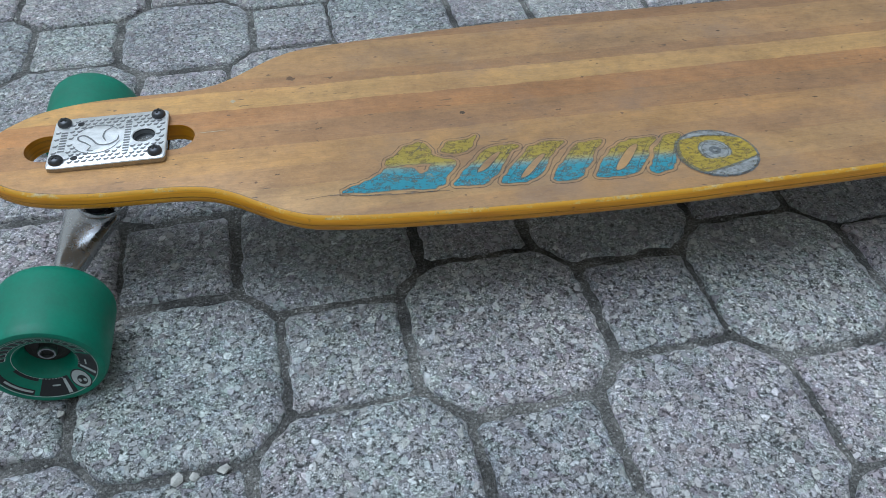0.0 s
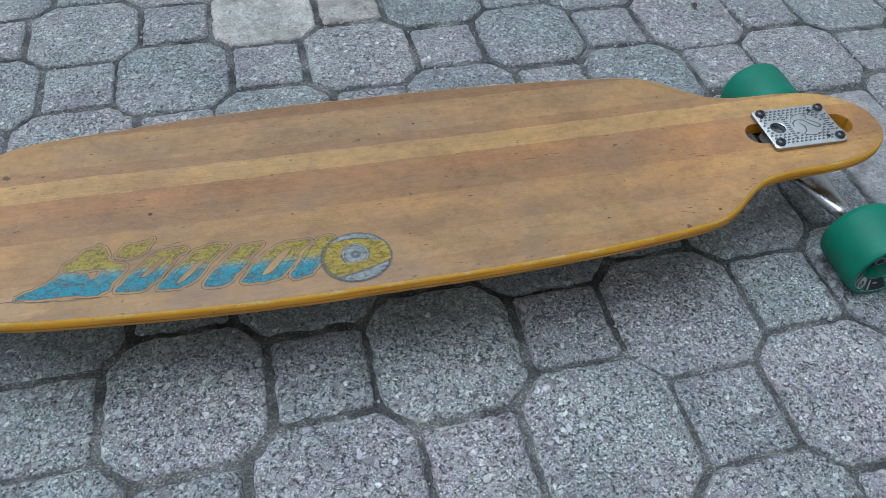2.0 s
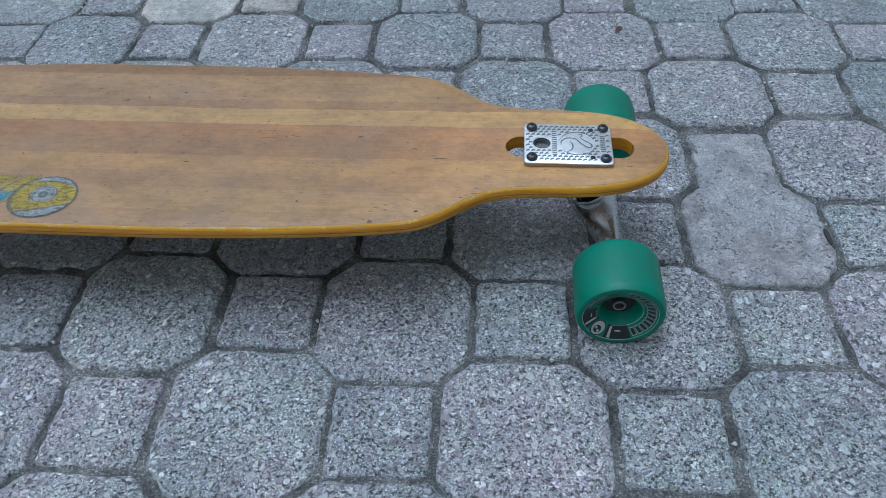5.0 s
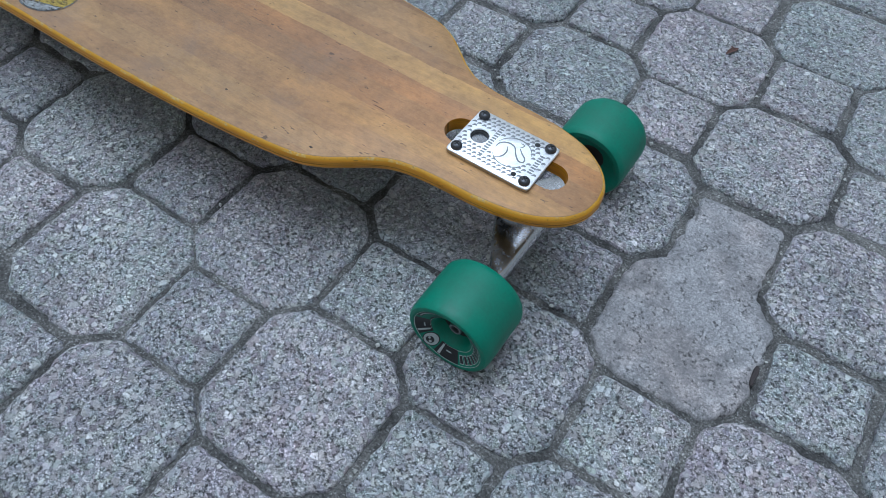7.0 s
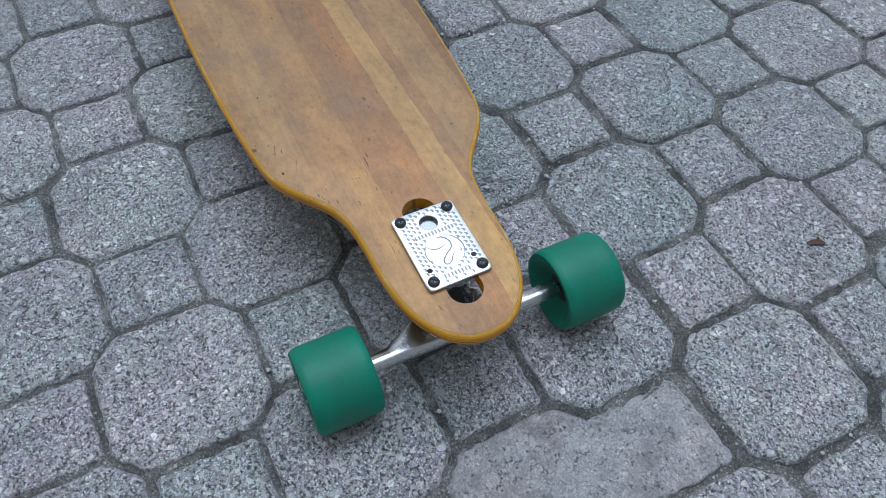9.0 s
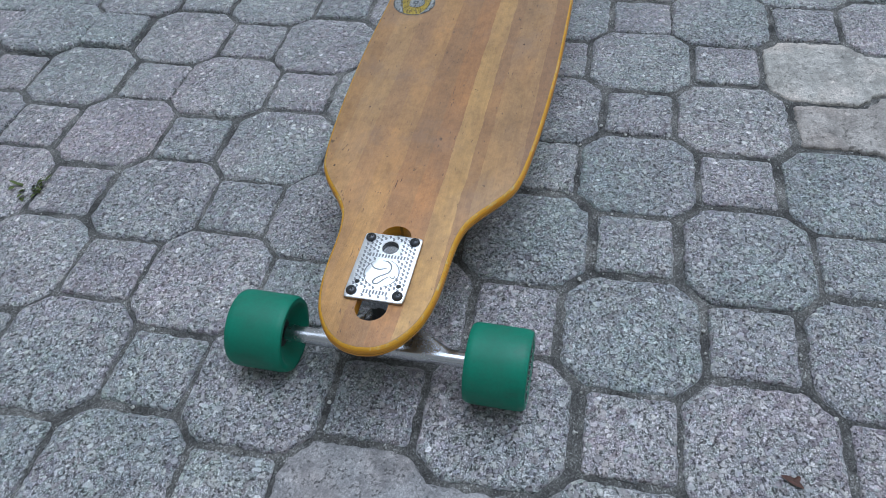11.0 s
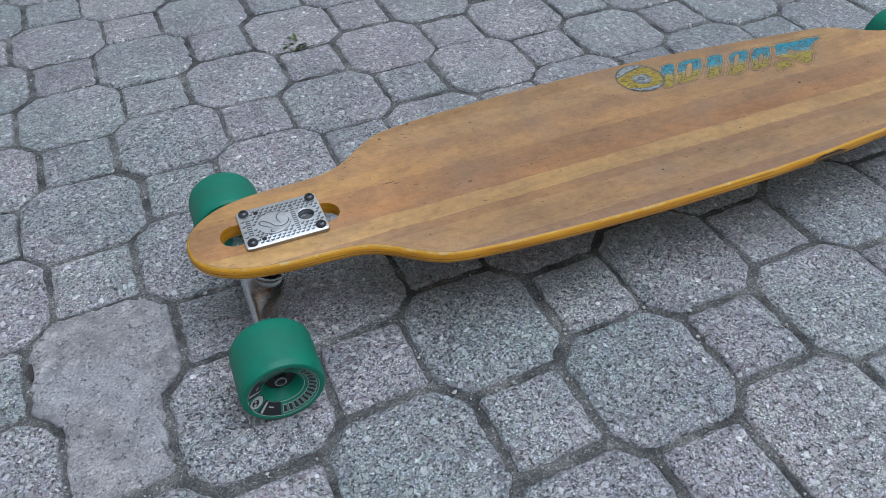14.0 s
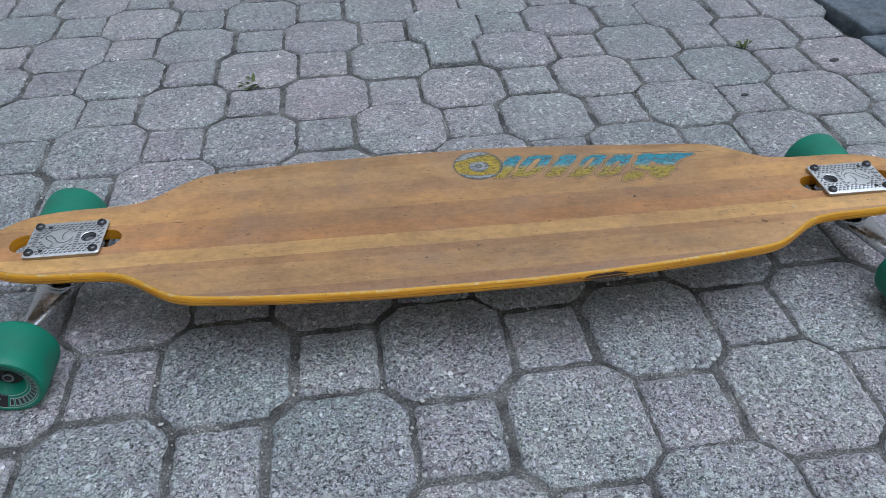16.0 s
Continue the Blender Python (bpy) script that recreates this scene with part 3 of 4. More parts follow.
longboard = new("longboard")
longboard.matrix_world = BOARD
tagged(longboard, "drop-through wooden longboard with green wheels standing on pavers", "longboard")


def deck_top(x, y=0.0):
    """The deck's top: rockered lengthwise, flat in the middle, its sides turned up, the -y one less towards the -x end."""
    side = 0.0042 if y > 0 else 0.0040 * (1 - min(1.0, max(0.0, (-x - 0.02) / 0.22)))
    return 0.0952 + 0.0030 * (x / 0.43) ** 2 + side * max(0.0, (abs(y) - 0.03) / 0.0878)


THICK = 0.0126
SIDE = curve_through([(-0.06, 0.1176), (0.0, 0.1178), (0.09, 0.1175), (0.17, 0.1145), (0.24, 0.1095), (0.29, 0.1030), (0.312, 0.0945), (0.33, 0.0818), (0.345, 0.0702), (0.36, 0.0618),
                      (0.378, 0.0575), (0.40, 0.0556), (0.43, 0.0546), (0.457, 0.0512), (0.48, 0.0440), (0.499, 0.0310), (0.5095, 0.0155), (0.5125, 0.0)], 6)
quarter = [(x, y) for x, y in SIDE if x >= 0]
rim = quarter[:-1] + [(x, -y) for x, y in quarter[::-1]][:-1]
rim += [(-x, -y) for x, y in rim]
# the -x half is a little narrower
rim = [(x, y * (1 - 0.040 * min(1.0, max(0.0, (-x - 0.04) / 0.18)) * min(1.0, max(0.0, (0.40 + x) / 0.08)))) for x, y in rim]
clean = []
for p in rim:
    if not clean or math.dist(p, clean[-1]) > 0.0015:
        clean.append(p)
rim = clean[::-1]  # counter-clockwise


def inset_loop(loop, d):
    n, out = len(loop), []
    for i in range(n):
        a, c = loop[i - 1], loop[(i + 1) % n]
        u = Vector((c[0] - a[0], c[1] - a[1])).normalized()
        out.append((loop[i][0] - u.y * d, loop[i][1] + u.x * d))
    return out


area = sum(a[0] * b[1] - b[0] * a[1] for a, b in zip(rim, rim[1:] + rim[:1]))
if area < 0:
    rim = rim[::-1]
SLOT_X, SLOT_HALF, SLOT_R = 0.4265, 0.0558, 0.0142


def slot_loop(cx):
    out = []
    for k in range(32):
        a = 2 * math.pi * k / 32
        out.append((cx + math.copysign(SLOT_HALF - SLOT_R, math.cos(a)) + SLOT_R * math.cos(a), SLOT_R * math.sin(a)))
    return out


def inside(p, loop):
    odd = False
    for a, b in zip(loop, loop[1:] + loop[:1]):
        if (a[1] > p[1]) != (b[1] > p[1]) and p[0] < (b[0] - a[0]) * (p[1] - a[1]) / (b[1] - a[1]) + a[0]:
            odd = not odd
    return odd


def build_deck():
    from mathutils import geometry
    bm = bmesh.new()
    inner = inset_loop(rim, 0.0034)
    slots = [slot_loop(SLOT_X), slot_loop(-SLOT_X)]
    pts, edges = [], []
    for loop in (inner, *slots):
        k = len(pts)
        pts += [Vector(p) for p in loop]
        edges += [(k + i, k + (i + 1) % len(loop)) for i in range(len(loop))]
    for gy in (-0.03, 0.03):  # the lines along which the sides turn up
        k = len(pts)
        pts += [Vector((gx, gy)) for gx in np.arange(-0.46, 0.461, 0.02)]
        edges += [(i, i + 1) for i in range(k, len(pts) - 1)]
    for gx in np.arange(-0.46, 0.47, 0.04):
        for gy in (-0.09, -0.06, 0.06, 0.09):
            if inside((gx, gy), inset_loop(rim, 0.012)):
                pts.append(Vector((gx, gy)))
    verts, _, faces, *_ = geometry.delaunay_2d_cdt(pts, edges, [], 0, 1e-6)
    keep = []
    for f in faces:
        c = sum((verts[i] for i in f), Vector((0, 0))) / len(f)
        if inside(c, inner) and not any(inside(c, s) for s in slots):
            keep.append(f)
    for z, flip, slot in ((0.0, False, 0), (-THICK, True, 2)):
        vs = [bm.verts.new((v.x, v.y, deck_top(v.x, v.y) + z)) for v in verts]
        for f in keep:
            face = bm.faces.new([vs[i] for i in (f[::-1] if flip else f)])
            face.material_index = slot
    loops = []
    for d, z in ((0.0034, 0.0), (0.0029, -0.0003), (0.0018, -0.0009), (0.0008, -0.0021), (0.0001, -0.0042), (0.0, -0.0062), (0.0004, -0.0065), (0.0004, -0.0069), (0.0, -0.0072), (0.0, -0.0088),
                 (0.0006, -0.0104), (0.0016, -0.0119), (0.0034, -THICK)):
        loops.append([(x, y, deck_top(x, y) + z) for x, y in inset_loop(rim, d)])
    before = set(bm.faces)
    rings(bm, loops[::-1])
    for s in slots:
        rings(bm, [[(x, y, deck_top(x) + z) for x, y in s] for z in (0.0, -THICK)])
    for f in bm.faces:
        if f not in before:
            f.material_index = 1
    bmesh.ops.recalc_face_normals(bm, faces=bm.faces)
    for f in bm.faces:
        c = f.calc_center_median()
        depth = c.z - deck_top(c.x, c.y)
        if f.material_index == 1 and -0.0003 < depth < -0.00005:
            f.material_index = 3
        elif f.material_index == 1 and -0.0016 < depth < -0.0003 and f.normal.z > 0.3:
            f.material_index = 4
        elif f.material_index == 1 and -0.0071 < depth < -0.0063:
            f.material_index = 5
    bmesh.ops.remove_doubles(bm, verts=bm.verts, dist=2e-5)
    loose = [v for v in bm.verts if not v.link_faces]
    bmesh.ops.delete(bm, geom=loose, context="VERTS")
    bmesh.ops.recalc_face_normals(bm, faces=bm.faces)
    return smoothed(part("deck", bm, [DECK, EDGE, UNDERSIDE, RIM_LINE, RUBBED, PLY_LINE], longboard, "worn tan wooden deck of lengthwise strips with a yellow edge"), 40)


deck = build_deck()


def on_deck(lift):
    return lambda x, y: deck_top(x, y) + lift


# the printed emblem: slanted blocks of ink with bare wood between them, then a striped ball
def fan(bm, points, height):
    bm.faces.new([bm.verts.new((x, y, height(x, y))) for x, y in points])


def swell(points, d):
    """Moves a closed line outwards by d."""
    area = sum(a[0] * b[1] - b[0] * a[1] for a, b in zip(points, points[1:] + points[:1]))
    return inset_loop(points, -d if area > 0 else d)


def closed(points, steps=6):
    line = curve_through([points[-1], *points, points[0], points[1]], steps)
    return [(p[0], p[1]) for p in line[steps:-steps - 1]]


def block(x0, base, w, h, lean, waist):
    """A slanted block of ink with a bowed head and foot."""
    ring = [(0.0, 0.06), (0.45, 0.0), (0.92, 0.05), (1.0, 0.35 + waist), (0.92, 0.72), (1.02, 0.97), (0.55, 1.0), (0.12, 0.94), (0.0, 0.60 - waist), (-0.04, 0.30)]
    return closed([(x0 + u * w + v * lean, base + v * h) for u, v in ring])


def slit(x0, base, w, h, lean, low, high, u=0.5):
    """The bare slit within a block."""
    ring = [(u - 0.13, low), (u + 0.06, low + 0.03), (u + 0.13, (low + high) / 2), (u + 0.12, high), (u - 0.04, high - 0.02), (u - 0.14, (low + high) / 2)]
    return closed([(x0 + k * w + v * lean, base + v * h) for k, v in ring])


SWASH = [closed(p) for p in (
    [(-0.2760, -0.0775), (-0.2560, -0.0675), (-0.2425, -0.0580), (-0.2277, -0.0600), (-0.2219, -0.0680), (-0.2090, -0.0550), (-0.1965, -0.0590), (-0.2050, -0.0715), (-0.2130, -0.0825), (-0.2400, -0.0810)],
    [(-0.2440, -0.0550), (-0.2360, -0.0440), (-0.2240, -0.0345), (-0.2165, -0.0345), (-0.2120, -0.0420), (-0.2110, -0.0490), (-0.2060, -0.0530), (-0.1995, -0.0560), (-0.2140, -0.0580), (-0.2290, -0.0565)],
    [(-0.2045, -0.0445), (-0.1970, -0.0360), (-0.1870, -0.0365), (-0.1775, -0.0330), (-0.1810, -0.0410), (-0.1860, -0.0475), (-0.1930, -0.0495), (-0.2015, -0.0485)])]
ROW = [(-0.2045, -0.0850, 0.0255, 0.038, 0.030, 0.05), (-0.1735, -0.0878, 0.0255, 0.039, 0.031, -0.04), (-0.1390, -0.0920, 0.0215, 0.039, 0.028, 0.08), (-0.1090, -0.0940, 0.0320, 0.037, 0.026, 0.0), (-0.0710, -0.0955, 0.0165, 0.034, 0.019, -0.05)]
BLOCKS = SWASH + [block(*row) for row in ROW] + [closed([(-0.048, -0.0610), (-0.042, -0.0560), (-0.034, -0.0570), (-0.037, -0.0650), (-0.045, -0.0670)])]
SLITS = [slit(*ROW[0][:5], 0.34, 0.80), slit(*ROW[1][:5], 0.12, 0.66, 0.6), slit(*ROW[3][:5], 0.18, 0.82)]
BLOCKS = [[(x + 0.0016 * noise.noise(Vector((x * 130, y * 130, 1))), y + 0.0020 * noise.noise(Vector((x * 150, y * 150, 5)))) for x, y in line] for line in BLOCKS]
for name, mat, lift, grow, label in (("letter_outline", INK_GREY, 0.00010, 0.0030, "faded grey outline of the printed emblem"), ("bare_line", DECK, 0.00016, 0.0022, "line of bare wood round the emblem"), ("letter_shade", INK_GREY, 0.00022, 0.0006, ""), ("letter_fill", LETTERS, 0.00028, 0.0, "faded yellow and blue printed emblem")):
    bm = bmesh.new()
    for k, line in enumerate(BLOCKS):
        fan(bm, swell(line, grow), on_deck(lift + 0.000004 * k))
    tagged(part(name, bm, mat, deck, label), kind="stuff")
for name, mat, lift, grow in (("slit_outline", INK_GREY, 0.00036, 0.0005), ("bare_slit", DECK, 0.00042, -0.0002)):
    bm = bmesh.new()
    for line in SLITS:
        fan(bm, swell(line, grow), on_deck(lift))
    tagged(part(name, bm, mat, deck), kind="stuff")
bm = bmesh.new()
for x0, base, w, h, lean, waist in ROW:  # fine dark strokes within the letters
    for u, low, high in ((0.16, 0.12, 0.86), (0.84, 0.20, 0.92)):
        stroke(bm, [(x0 + u * w + v * lean, base + v * h, 0.0007) for v in (low, (low + high) / 2, high)], on_deck(0.00046), 0, 4)
for line in ([(-0.252, -0.0730, 0.0005), (-0.238, -0.0690, 0.0010), (-0.222, -0.0730, 0.0005)], [(-0.228, -0.0480, 0.0005), (-0.220, -0.0410, 0.0009), (-0.215, -0.0330, 0.0005)],
             [(-0.300, -0.0805, 0.0004), (-0.285, -0.0790, 0.0008), (-0.268, -0.0800, 0.0010)], [(-0.268, -0.0820, 0.0009), (-0.240, -0.0850, 0.0010), (-0.212, -0.0865, 0.0009), (-0.205, -0.0890, 0.0004)]):
    stroke(bm, line, on_deck(0.00046), 0, 5)
tagged(part("letter_stroke", bm, INK_GREY, deck, "fine dark strokes within the printed letters"), kind="stuff")
BX, BY, BR = -0.0172, -0.0828, 0.0272


def ball_cap(r, a0, a1, bow, n=24):
    """A cap of the ball between two bearings, its chord bowed towards the middle or away."""
    arc = [(r * math.cos(radians(a0 + (a1 - a0) * k / n)), r * math.sin(radians(a0 + (a1 - a0) * k / n))) for k in range(n + 1)]
    (xa, ya), (xb, yb) = arc[-1], arc[0]
    mx, my = (xa + xb) / 2, (ya + yb) / 2
    q = math.hypot(mx, my)
    arc += [(xa + (xb - xa) * k / n + mx / q * bow * math.sin(math.pi * k / n), ya + (yb - ya) * k / n + my / q * bow * math.sin(math.pi * k / n)) for k in range(1, n)]
    return [(BX + 1.08 * x, BY + y) for x, y in arc]


for name, mat, lift, line in (
    ("ball_outline", INK_SLATE, 0.00050, ball_cap(BR, 0, 359, 0)), ("ball_band", INK_YELLOW, 0.00056, ball_cap(BR - 0.0016, 0, 359, 0)),
    ("ball_shade", INK_SHADE, 0.00062, ball_cap(BR - 0.0010, 132, 250, 0.0100)),
    ("ball_shade", INK_SLATE, 0.00068, ball_cap(BR - 0.0008, 29, 137, 0.0038)), ("ball_cap", INK_PALE, 0.00074, ball_cap(BR - 0.0020, 32, 134, 0.0050)),
    ("ball_shade", INK_SLATE, 0.00068, ball_cap(BR - 0.0008, 228, 344, 0.0010)), ("ball_cap", INK_PALE, 0.00074, ball_cap(BR - 0.0020, 233, 340, 0.0022))):
    bm = bmesh.new()
    fan(bm, line, on_deck(lift))
    part(name, bm, mat, deck)
for name, mat, lift, r, hole in (("ball_ring", INK_SLATE, 0.00080, 0.0118, 0), ("ball_spot", INK_PALE, 0.00086, 0.0108, 0), ("ball_ring", INK_SLATE, 0.00092, 0.0094, 0.0087), ("ball_eye", INK_SLATE, 0.00092, 0.0042, 0.0014)):
    bm = bmesh.new()
    disc(bm, BX - 0.0005, BY + 0.0022, r, on_deck(lift), 40, inner=hole)
    part(name, bm, mat, deck)


# single dents and scuffs in the top
for name, mat, x, y, along, wide in (
    ("dent", DENT, -0.1805, -0.004, 0.0042, 0.0034), ("dent", DENT, 0.0578, 0.0712, 0.0030, 0.0022), ("scuff", SCUFF, -0.3445, 0.0361, 0.0040, 0.0032),
    ("dent", DENT, 0.2005, -0.0790, 0.0028, 0.0016), ("scratch", DENT, 0.3145, -0.0185, 0.0150, 0.0009), ("scratch", DENT, 0.3080, -0.0150, 0.0080, 0.0007),
    ("dent", DENT, 0.0300, -0.0650, 0.0022, 0.0013), ("dent", DENT, -0.0600, 0.0420, 0.0020, 0.0014), ("scratch", SCUFF, -0.3600, 0.0020, 0.0220, 0.0007), ("dent", DENT, 0.1500, 0.0300, 0.0018, 0.0012),
    ("scratch", DENT, 0.0900, -0.0300, 0.0050, 0.0009), ("dent", DENT, 0.3000, -0.0880, 0.0040, 0.0020)):
    bm = bmesh.new()
    r = random.Random(name + str(x))
    bm.faces.new([bm.verts.new((x + along * 0.5 * math.cos(a) * r.uniform(0.75, 1.15), y + wide * 0.5 * math.sin(a) * r.uniform(0.7, 1.2), deck_top(x, y) + 0.00012)) for a in (2 * math.pi * k / 12 for k in range(12))])
    part(name, bm, mat, deck)


# ---- trucks ----
def rounded_box(bm, sx, sy, z0, z1, r, m=Matrix(), soft=0.0008, n=5):
    """An upright slab with rounded corners and a softened upper edge."""
    def loop(g, z):
        out = []
        for qx, qy, a0 in ((1, 1, 0), (-1, 1, 90), (-1, -1, 180), (1, -1, 270)):
            for k in range(n):
                a = radians(a0 + 90 * k / (n - 1))
                out.append(m @ Vector((qx * (sx - r) + (r - g) * math.cos(a), qy * (sy - r) + (r - g) * math.sin(a), z)))
        return out
    rings(bm, [loop(0, z0), loop(0, z1 - soft), loop(soft * 0.4, z1 - soft * 0.3), loop(soft, z1)], (True, True))


PZ = deck_top(0.425)          # the deck's top under the plate
PLATE_TOP = PZ + 0.0044


EMBLEM_LINES = (  # the double curve of the emblem
    ((-0.0012, -0.0122, 0.0005), (0.0031, -0.0082, 0.0012), (0.0041, -0.0024, 0.0012), (0.0019, 0.0034, 0.0005)),
    ((-0.0061, -0.0022, 0.0005), (-0.0053, 0.0030, 0.0012), (-0.0003, 0.0070, 0.0013), (0.0065, 0.0062, 0.0012), (0.0116, -0.0004, 0.0012), (0.0167, -0.0050, 0.0013), (0.0204, -0.0040, 0.0013), (0.0196, -0.0002, 0.0012),
     (0.0151, 0.0034, 0.0011), (0.0112, 0.0072, 0.0006)),
    ((0.0108, 0.0076, 0.0004), (0.0126, 0.0118, 0.0011), (0.0090, 0.0126, 0.0005)))


def build_truck():
    """A truck for the +x end, in the board's own axes; its mesh is the hanger, the rest hangs on it."""
    bm = bmesh.new()
    loops = []
    for k in range(61):
        y = -0.091 + 0.182 * k / 60
        f = min(1.0, max(0.0, (0.064 - abs(y)) / 0.048))  # the hanger widens evenly towards its cup
        middle = f * f * (3 - 2 * f)
        ax_, az, ra = 0.4675, 0.0365, 0.0072 + 0.0010 * f
        bx, bz, rb = ax_ - 0.003 - 0.0265 * f, az + 0.0055 * middle, 0.0064 - 0.0020 * f
        d = Vector((ax_ - bx, az - bz)).normalized()
        a0 = math.atan2(d.y, d.x)
        loop = []
        for s in range(9):
            a = a0 - math.pi / 2 + math.pi * s / 8
            loop.append((ax_ + ra * math.cos(a), y, az + ra * math.sin(a)))
        nrm = Vector((-d.y, d.x))
        for w in (0.3, 0.5, 0.7):  # the hollow of the web
            c = Vector((ax_, az)).lerp(Vector((bx, bz)), w) + nrm * (ra * (1 - w) + rb * w + 0.0004 * min(1.0, f * 2.0))
            loop.append((c.x, y, c.y))
        for s in range(7):
            a = a0 + math.pi / 2 + math.pi * s / 6
            loop.append((bx + rb * math.cos(a), y, bz + rb * math.sin(a)))
        for w in (0.6, 0.3):
            c = Vector((ax_, az)).lerp(Vector((bx, bz)), 1 - w) * 1.0 - nrm * (ra * w + rb * (1 - w) - 0.001 * min(1.0, f * 2))
            loop.append((c.x, y, c.y))
        loops.append(loop)
    rings(bm, loops, (True, True))
    bmesh.ops.recalc_face_normals(bm, faces=bm.faces)
    truck = smoothed(part("truck", bm, CAST, longboard, "silver cast-metal truck bolted through the deck"), 50)

    bm = bmesh.new()
    lathe(bm, [(0.0042, -0.1235), (0.0042, 0.1235)], pose(0.4675, 0, 0.0365, 90), 14)
    smoothed(part("axle", bm, STEEL, truck))

    # mounting plate with a round socket on its inner side
    bm = bmesh.new()
    cx, hx, hr, n = 0.4247, -0.0225, 0.0080, 120
    sx, sy, rc = 0.0380, 0.0272, 0.0035

    def border(g, z):
        out = []
        for k in range(n):
            a = 2 * math.pi * k / n
            c, s = math.cos(a), math.sin(a)
            far = min((sx - g - hx * (1 if c > 0 else -1)) / max(abs(c), 1e-6), (sy - g) / max(abs(s), 1e-6))
            px, py = hx + c * far, s * far
            ex, ey = abs(px) - (sx - g - rc), abs(py) - (sy - g - rc)
            if ex > 0 and ey > 0:
                q = math.hypot(ex, ey)
                if q > rc:
                    px, py = math.copysign(sx - g - rc + ex * rc / q, px), math.copysign(sy - g - rc + ey * rc / q, py)
            out.append((cx + px, py, z))
        return out

    def hole(r, z):
        return [(cx + hx + r * math.cos(2 * math.pi * k / n), r * math.sin(2 * math.pi * k / n), z) for k in range(n)]
    bm.faces.ensure_lookup_table()
    rings(bm, [border(0, PZ + 0.0002), border(0, PLATE_TOP - 0.0009), border(0.0004, PLATE_TOP - 0.0003), border(0.0011, PLATE_TOP), hole(hr, PLATE_TOP), hole(hr - 0.0006, PLATE_TOP - 0.0006),
               hole(hr - 0.0008, PLATE_TOP - 0.0016)], (True, False))
    bm.normal_update()
    # sides get a darker metal in place of the dark surroundings they reflect
    for f in bm.faces:
        if abs(f.normal.z) < 0.3 or f.calc_center_median().z < PLATE_TOP - 0.0008:
            f.material_index = 1
    plate = smoothed(part("mounting_plate", bm, [PLATE, STEEL], truck, "bright silver plate with a scale relief"), 30)
    # the wall's darker metal puts the socket's shade into its colour
    bm = bmesh.new()
    rings(bm, [hole(hr - 0.0008, PLATE_TOP - 0.0016), hole(hr - 0.0009, PLATE_TOP - 0.0085), hole(0.0030, PLATE_TOP - 0.0086)])
    smoothed(part("socket_wall", bm, RECESS_SHADE, truck, "dull wall of the round socket"))
    flat = lambda lift: (lambda x, y: PLATE_TOP + lift)
    bm = bmesh.new()
    disc(bm, cx + hx + 0.0008, 0, 0.0056, flat(-0.0070), 24)
    part("socket_floor", bm, BRIGHT, truck)

    # relief shade drawn as flat dark crescents, left out round the emblem and lettering
    bm = bmesh.new()
    for r in range(-6, 7):
        for c in range(-9, 10):
            px, py = c * 0.0046 + (0.0023 if r % 2 else 0), r * 0.0037
            if abs(px) > 0.0352 or abs(py) > 0.0252 or math.hypot(px - 0.0080, py) < 0.0158 or math.hypot(px - hx, py) < 0.0094:
                continue
            if -0.0150 < px < -0.0085 and abs(py) < 0.0185 or 0.0255 < px < 0.0345 and abs(py) < 0.0175 or math.hypot(abs(px) - 0.0313, abs(py) - 0.0207) < 0.0054:
                continue
            stroke(bm, [(cx + px - 0.0017, py - 0.0010, 0.0006), (cx + px - 0.0009, py + 0.0004, 0.0016), (cx + px + 0.0003, py + 0.0009, 0.0021), (cx + px + 0.0014, py + 0.0002, 0.0008)], flat(0.00012), 0, 2)
    tagged(part("scale_relief_shade", bm, RELIEF_SHADE, truck, "rows of small dark crescents painted as the shade of the plate's relief"), kind="stuff")
    # lettering on the plate as plain bars
    for px, count, size in ((-0.0117, 12, 0.0041), (0.0300, 8, 0.0043)):
        bm = bmesh.new()
        for k in range(count):
            py = (k - (count - 1) / 2) * 0.0029
            stroke(bm, [(cx + px - size / 2, py, 0.0016), (cx + px + size / 2, py, 0.0016)], flat(0.00012), 0, 1)
        tagged(part("lettering_bars", bm, RELIEF_SHADE, truck), kind="stuff")
    # flat dark lines paint the shade along the raised emblem's edges
    bm = bmesh.new()
    for a0, a1 in ((-145, -35), (20, 165)):  # the ring round the emblem is open in two places
        stroke(bm, [(cx + 0.0080 + 0.0156 * math.cos(radians(a0 + (a1 - a0) * k / 12)), 0.0156 * math.sin(radians(a0 + (a1 - a0) * k / 12)), 0.0011 * math.sin(math.pi * (k + 0.6) / 13.2)) for k in range(13)], flat(0.00014), 0, 2)
    for path in EMBLEM_LINES:
        stroke(bm, [(cx + x, y, w) for x, y, w in path], flat(0.00016))
    part("round_emblem", bm, RECESS_SHADE, truck)
    # flat black discs stand in for the shade inside two bolt holes
    for y in (-0.0188, 0.0188):
        bm = bmesh.new()
        disc(bm, cx + 0.0205, y, 0.0023, flat(0.0002), 18)
        part("empty_bolt_hole", bm, RUBBER, truck)

    for x in (-0.0313, 0.0313):
        for y in (-0.0207, 0.0207):
            bm = bmesh.new()
            lathe(bm, [(0.0046, 0.0), (0.0048, 0.0010), (0.0044, 0.0022), (0.0034, 0.0034), (0.0016, 0.0039), (0.0, 0.0040)], Matrix(), 20)
            bolt = smoothed(part("bolt", bm, SCREW, truck, "black cross-head bolt"))
            bolt.location = (cx + x, y, PLATE_TOP)
            bolt.rotation_euler.z = rng.uniform(0, 3)
            # crossed black bars stand in for the shade in the cross recess
            bm = bmesh.new()
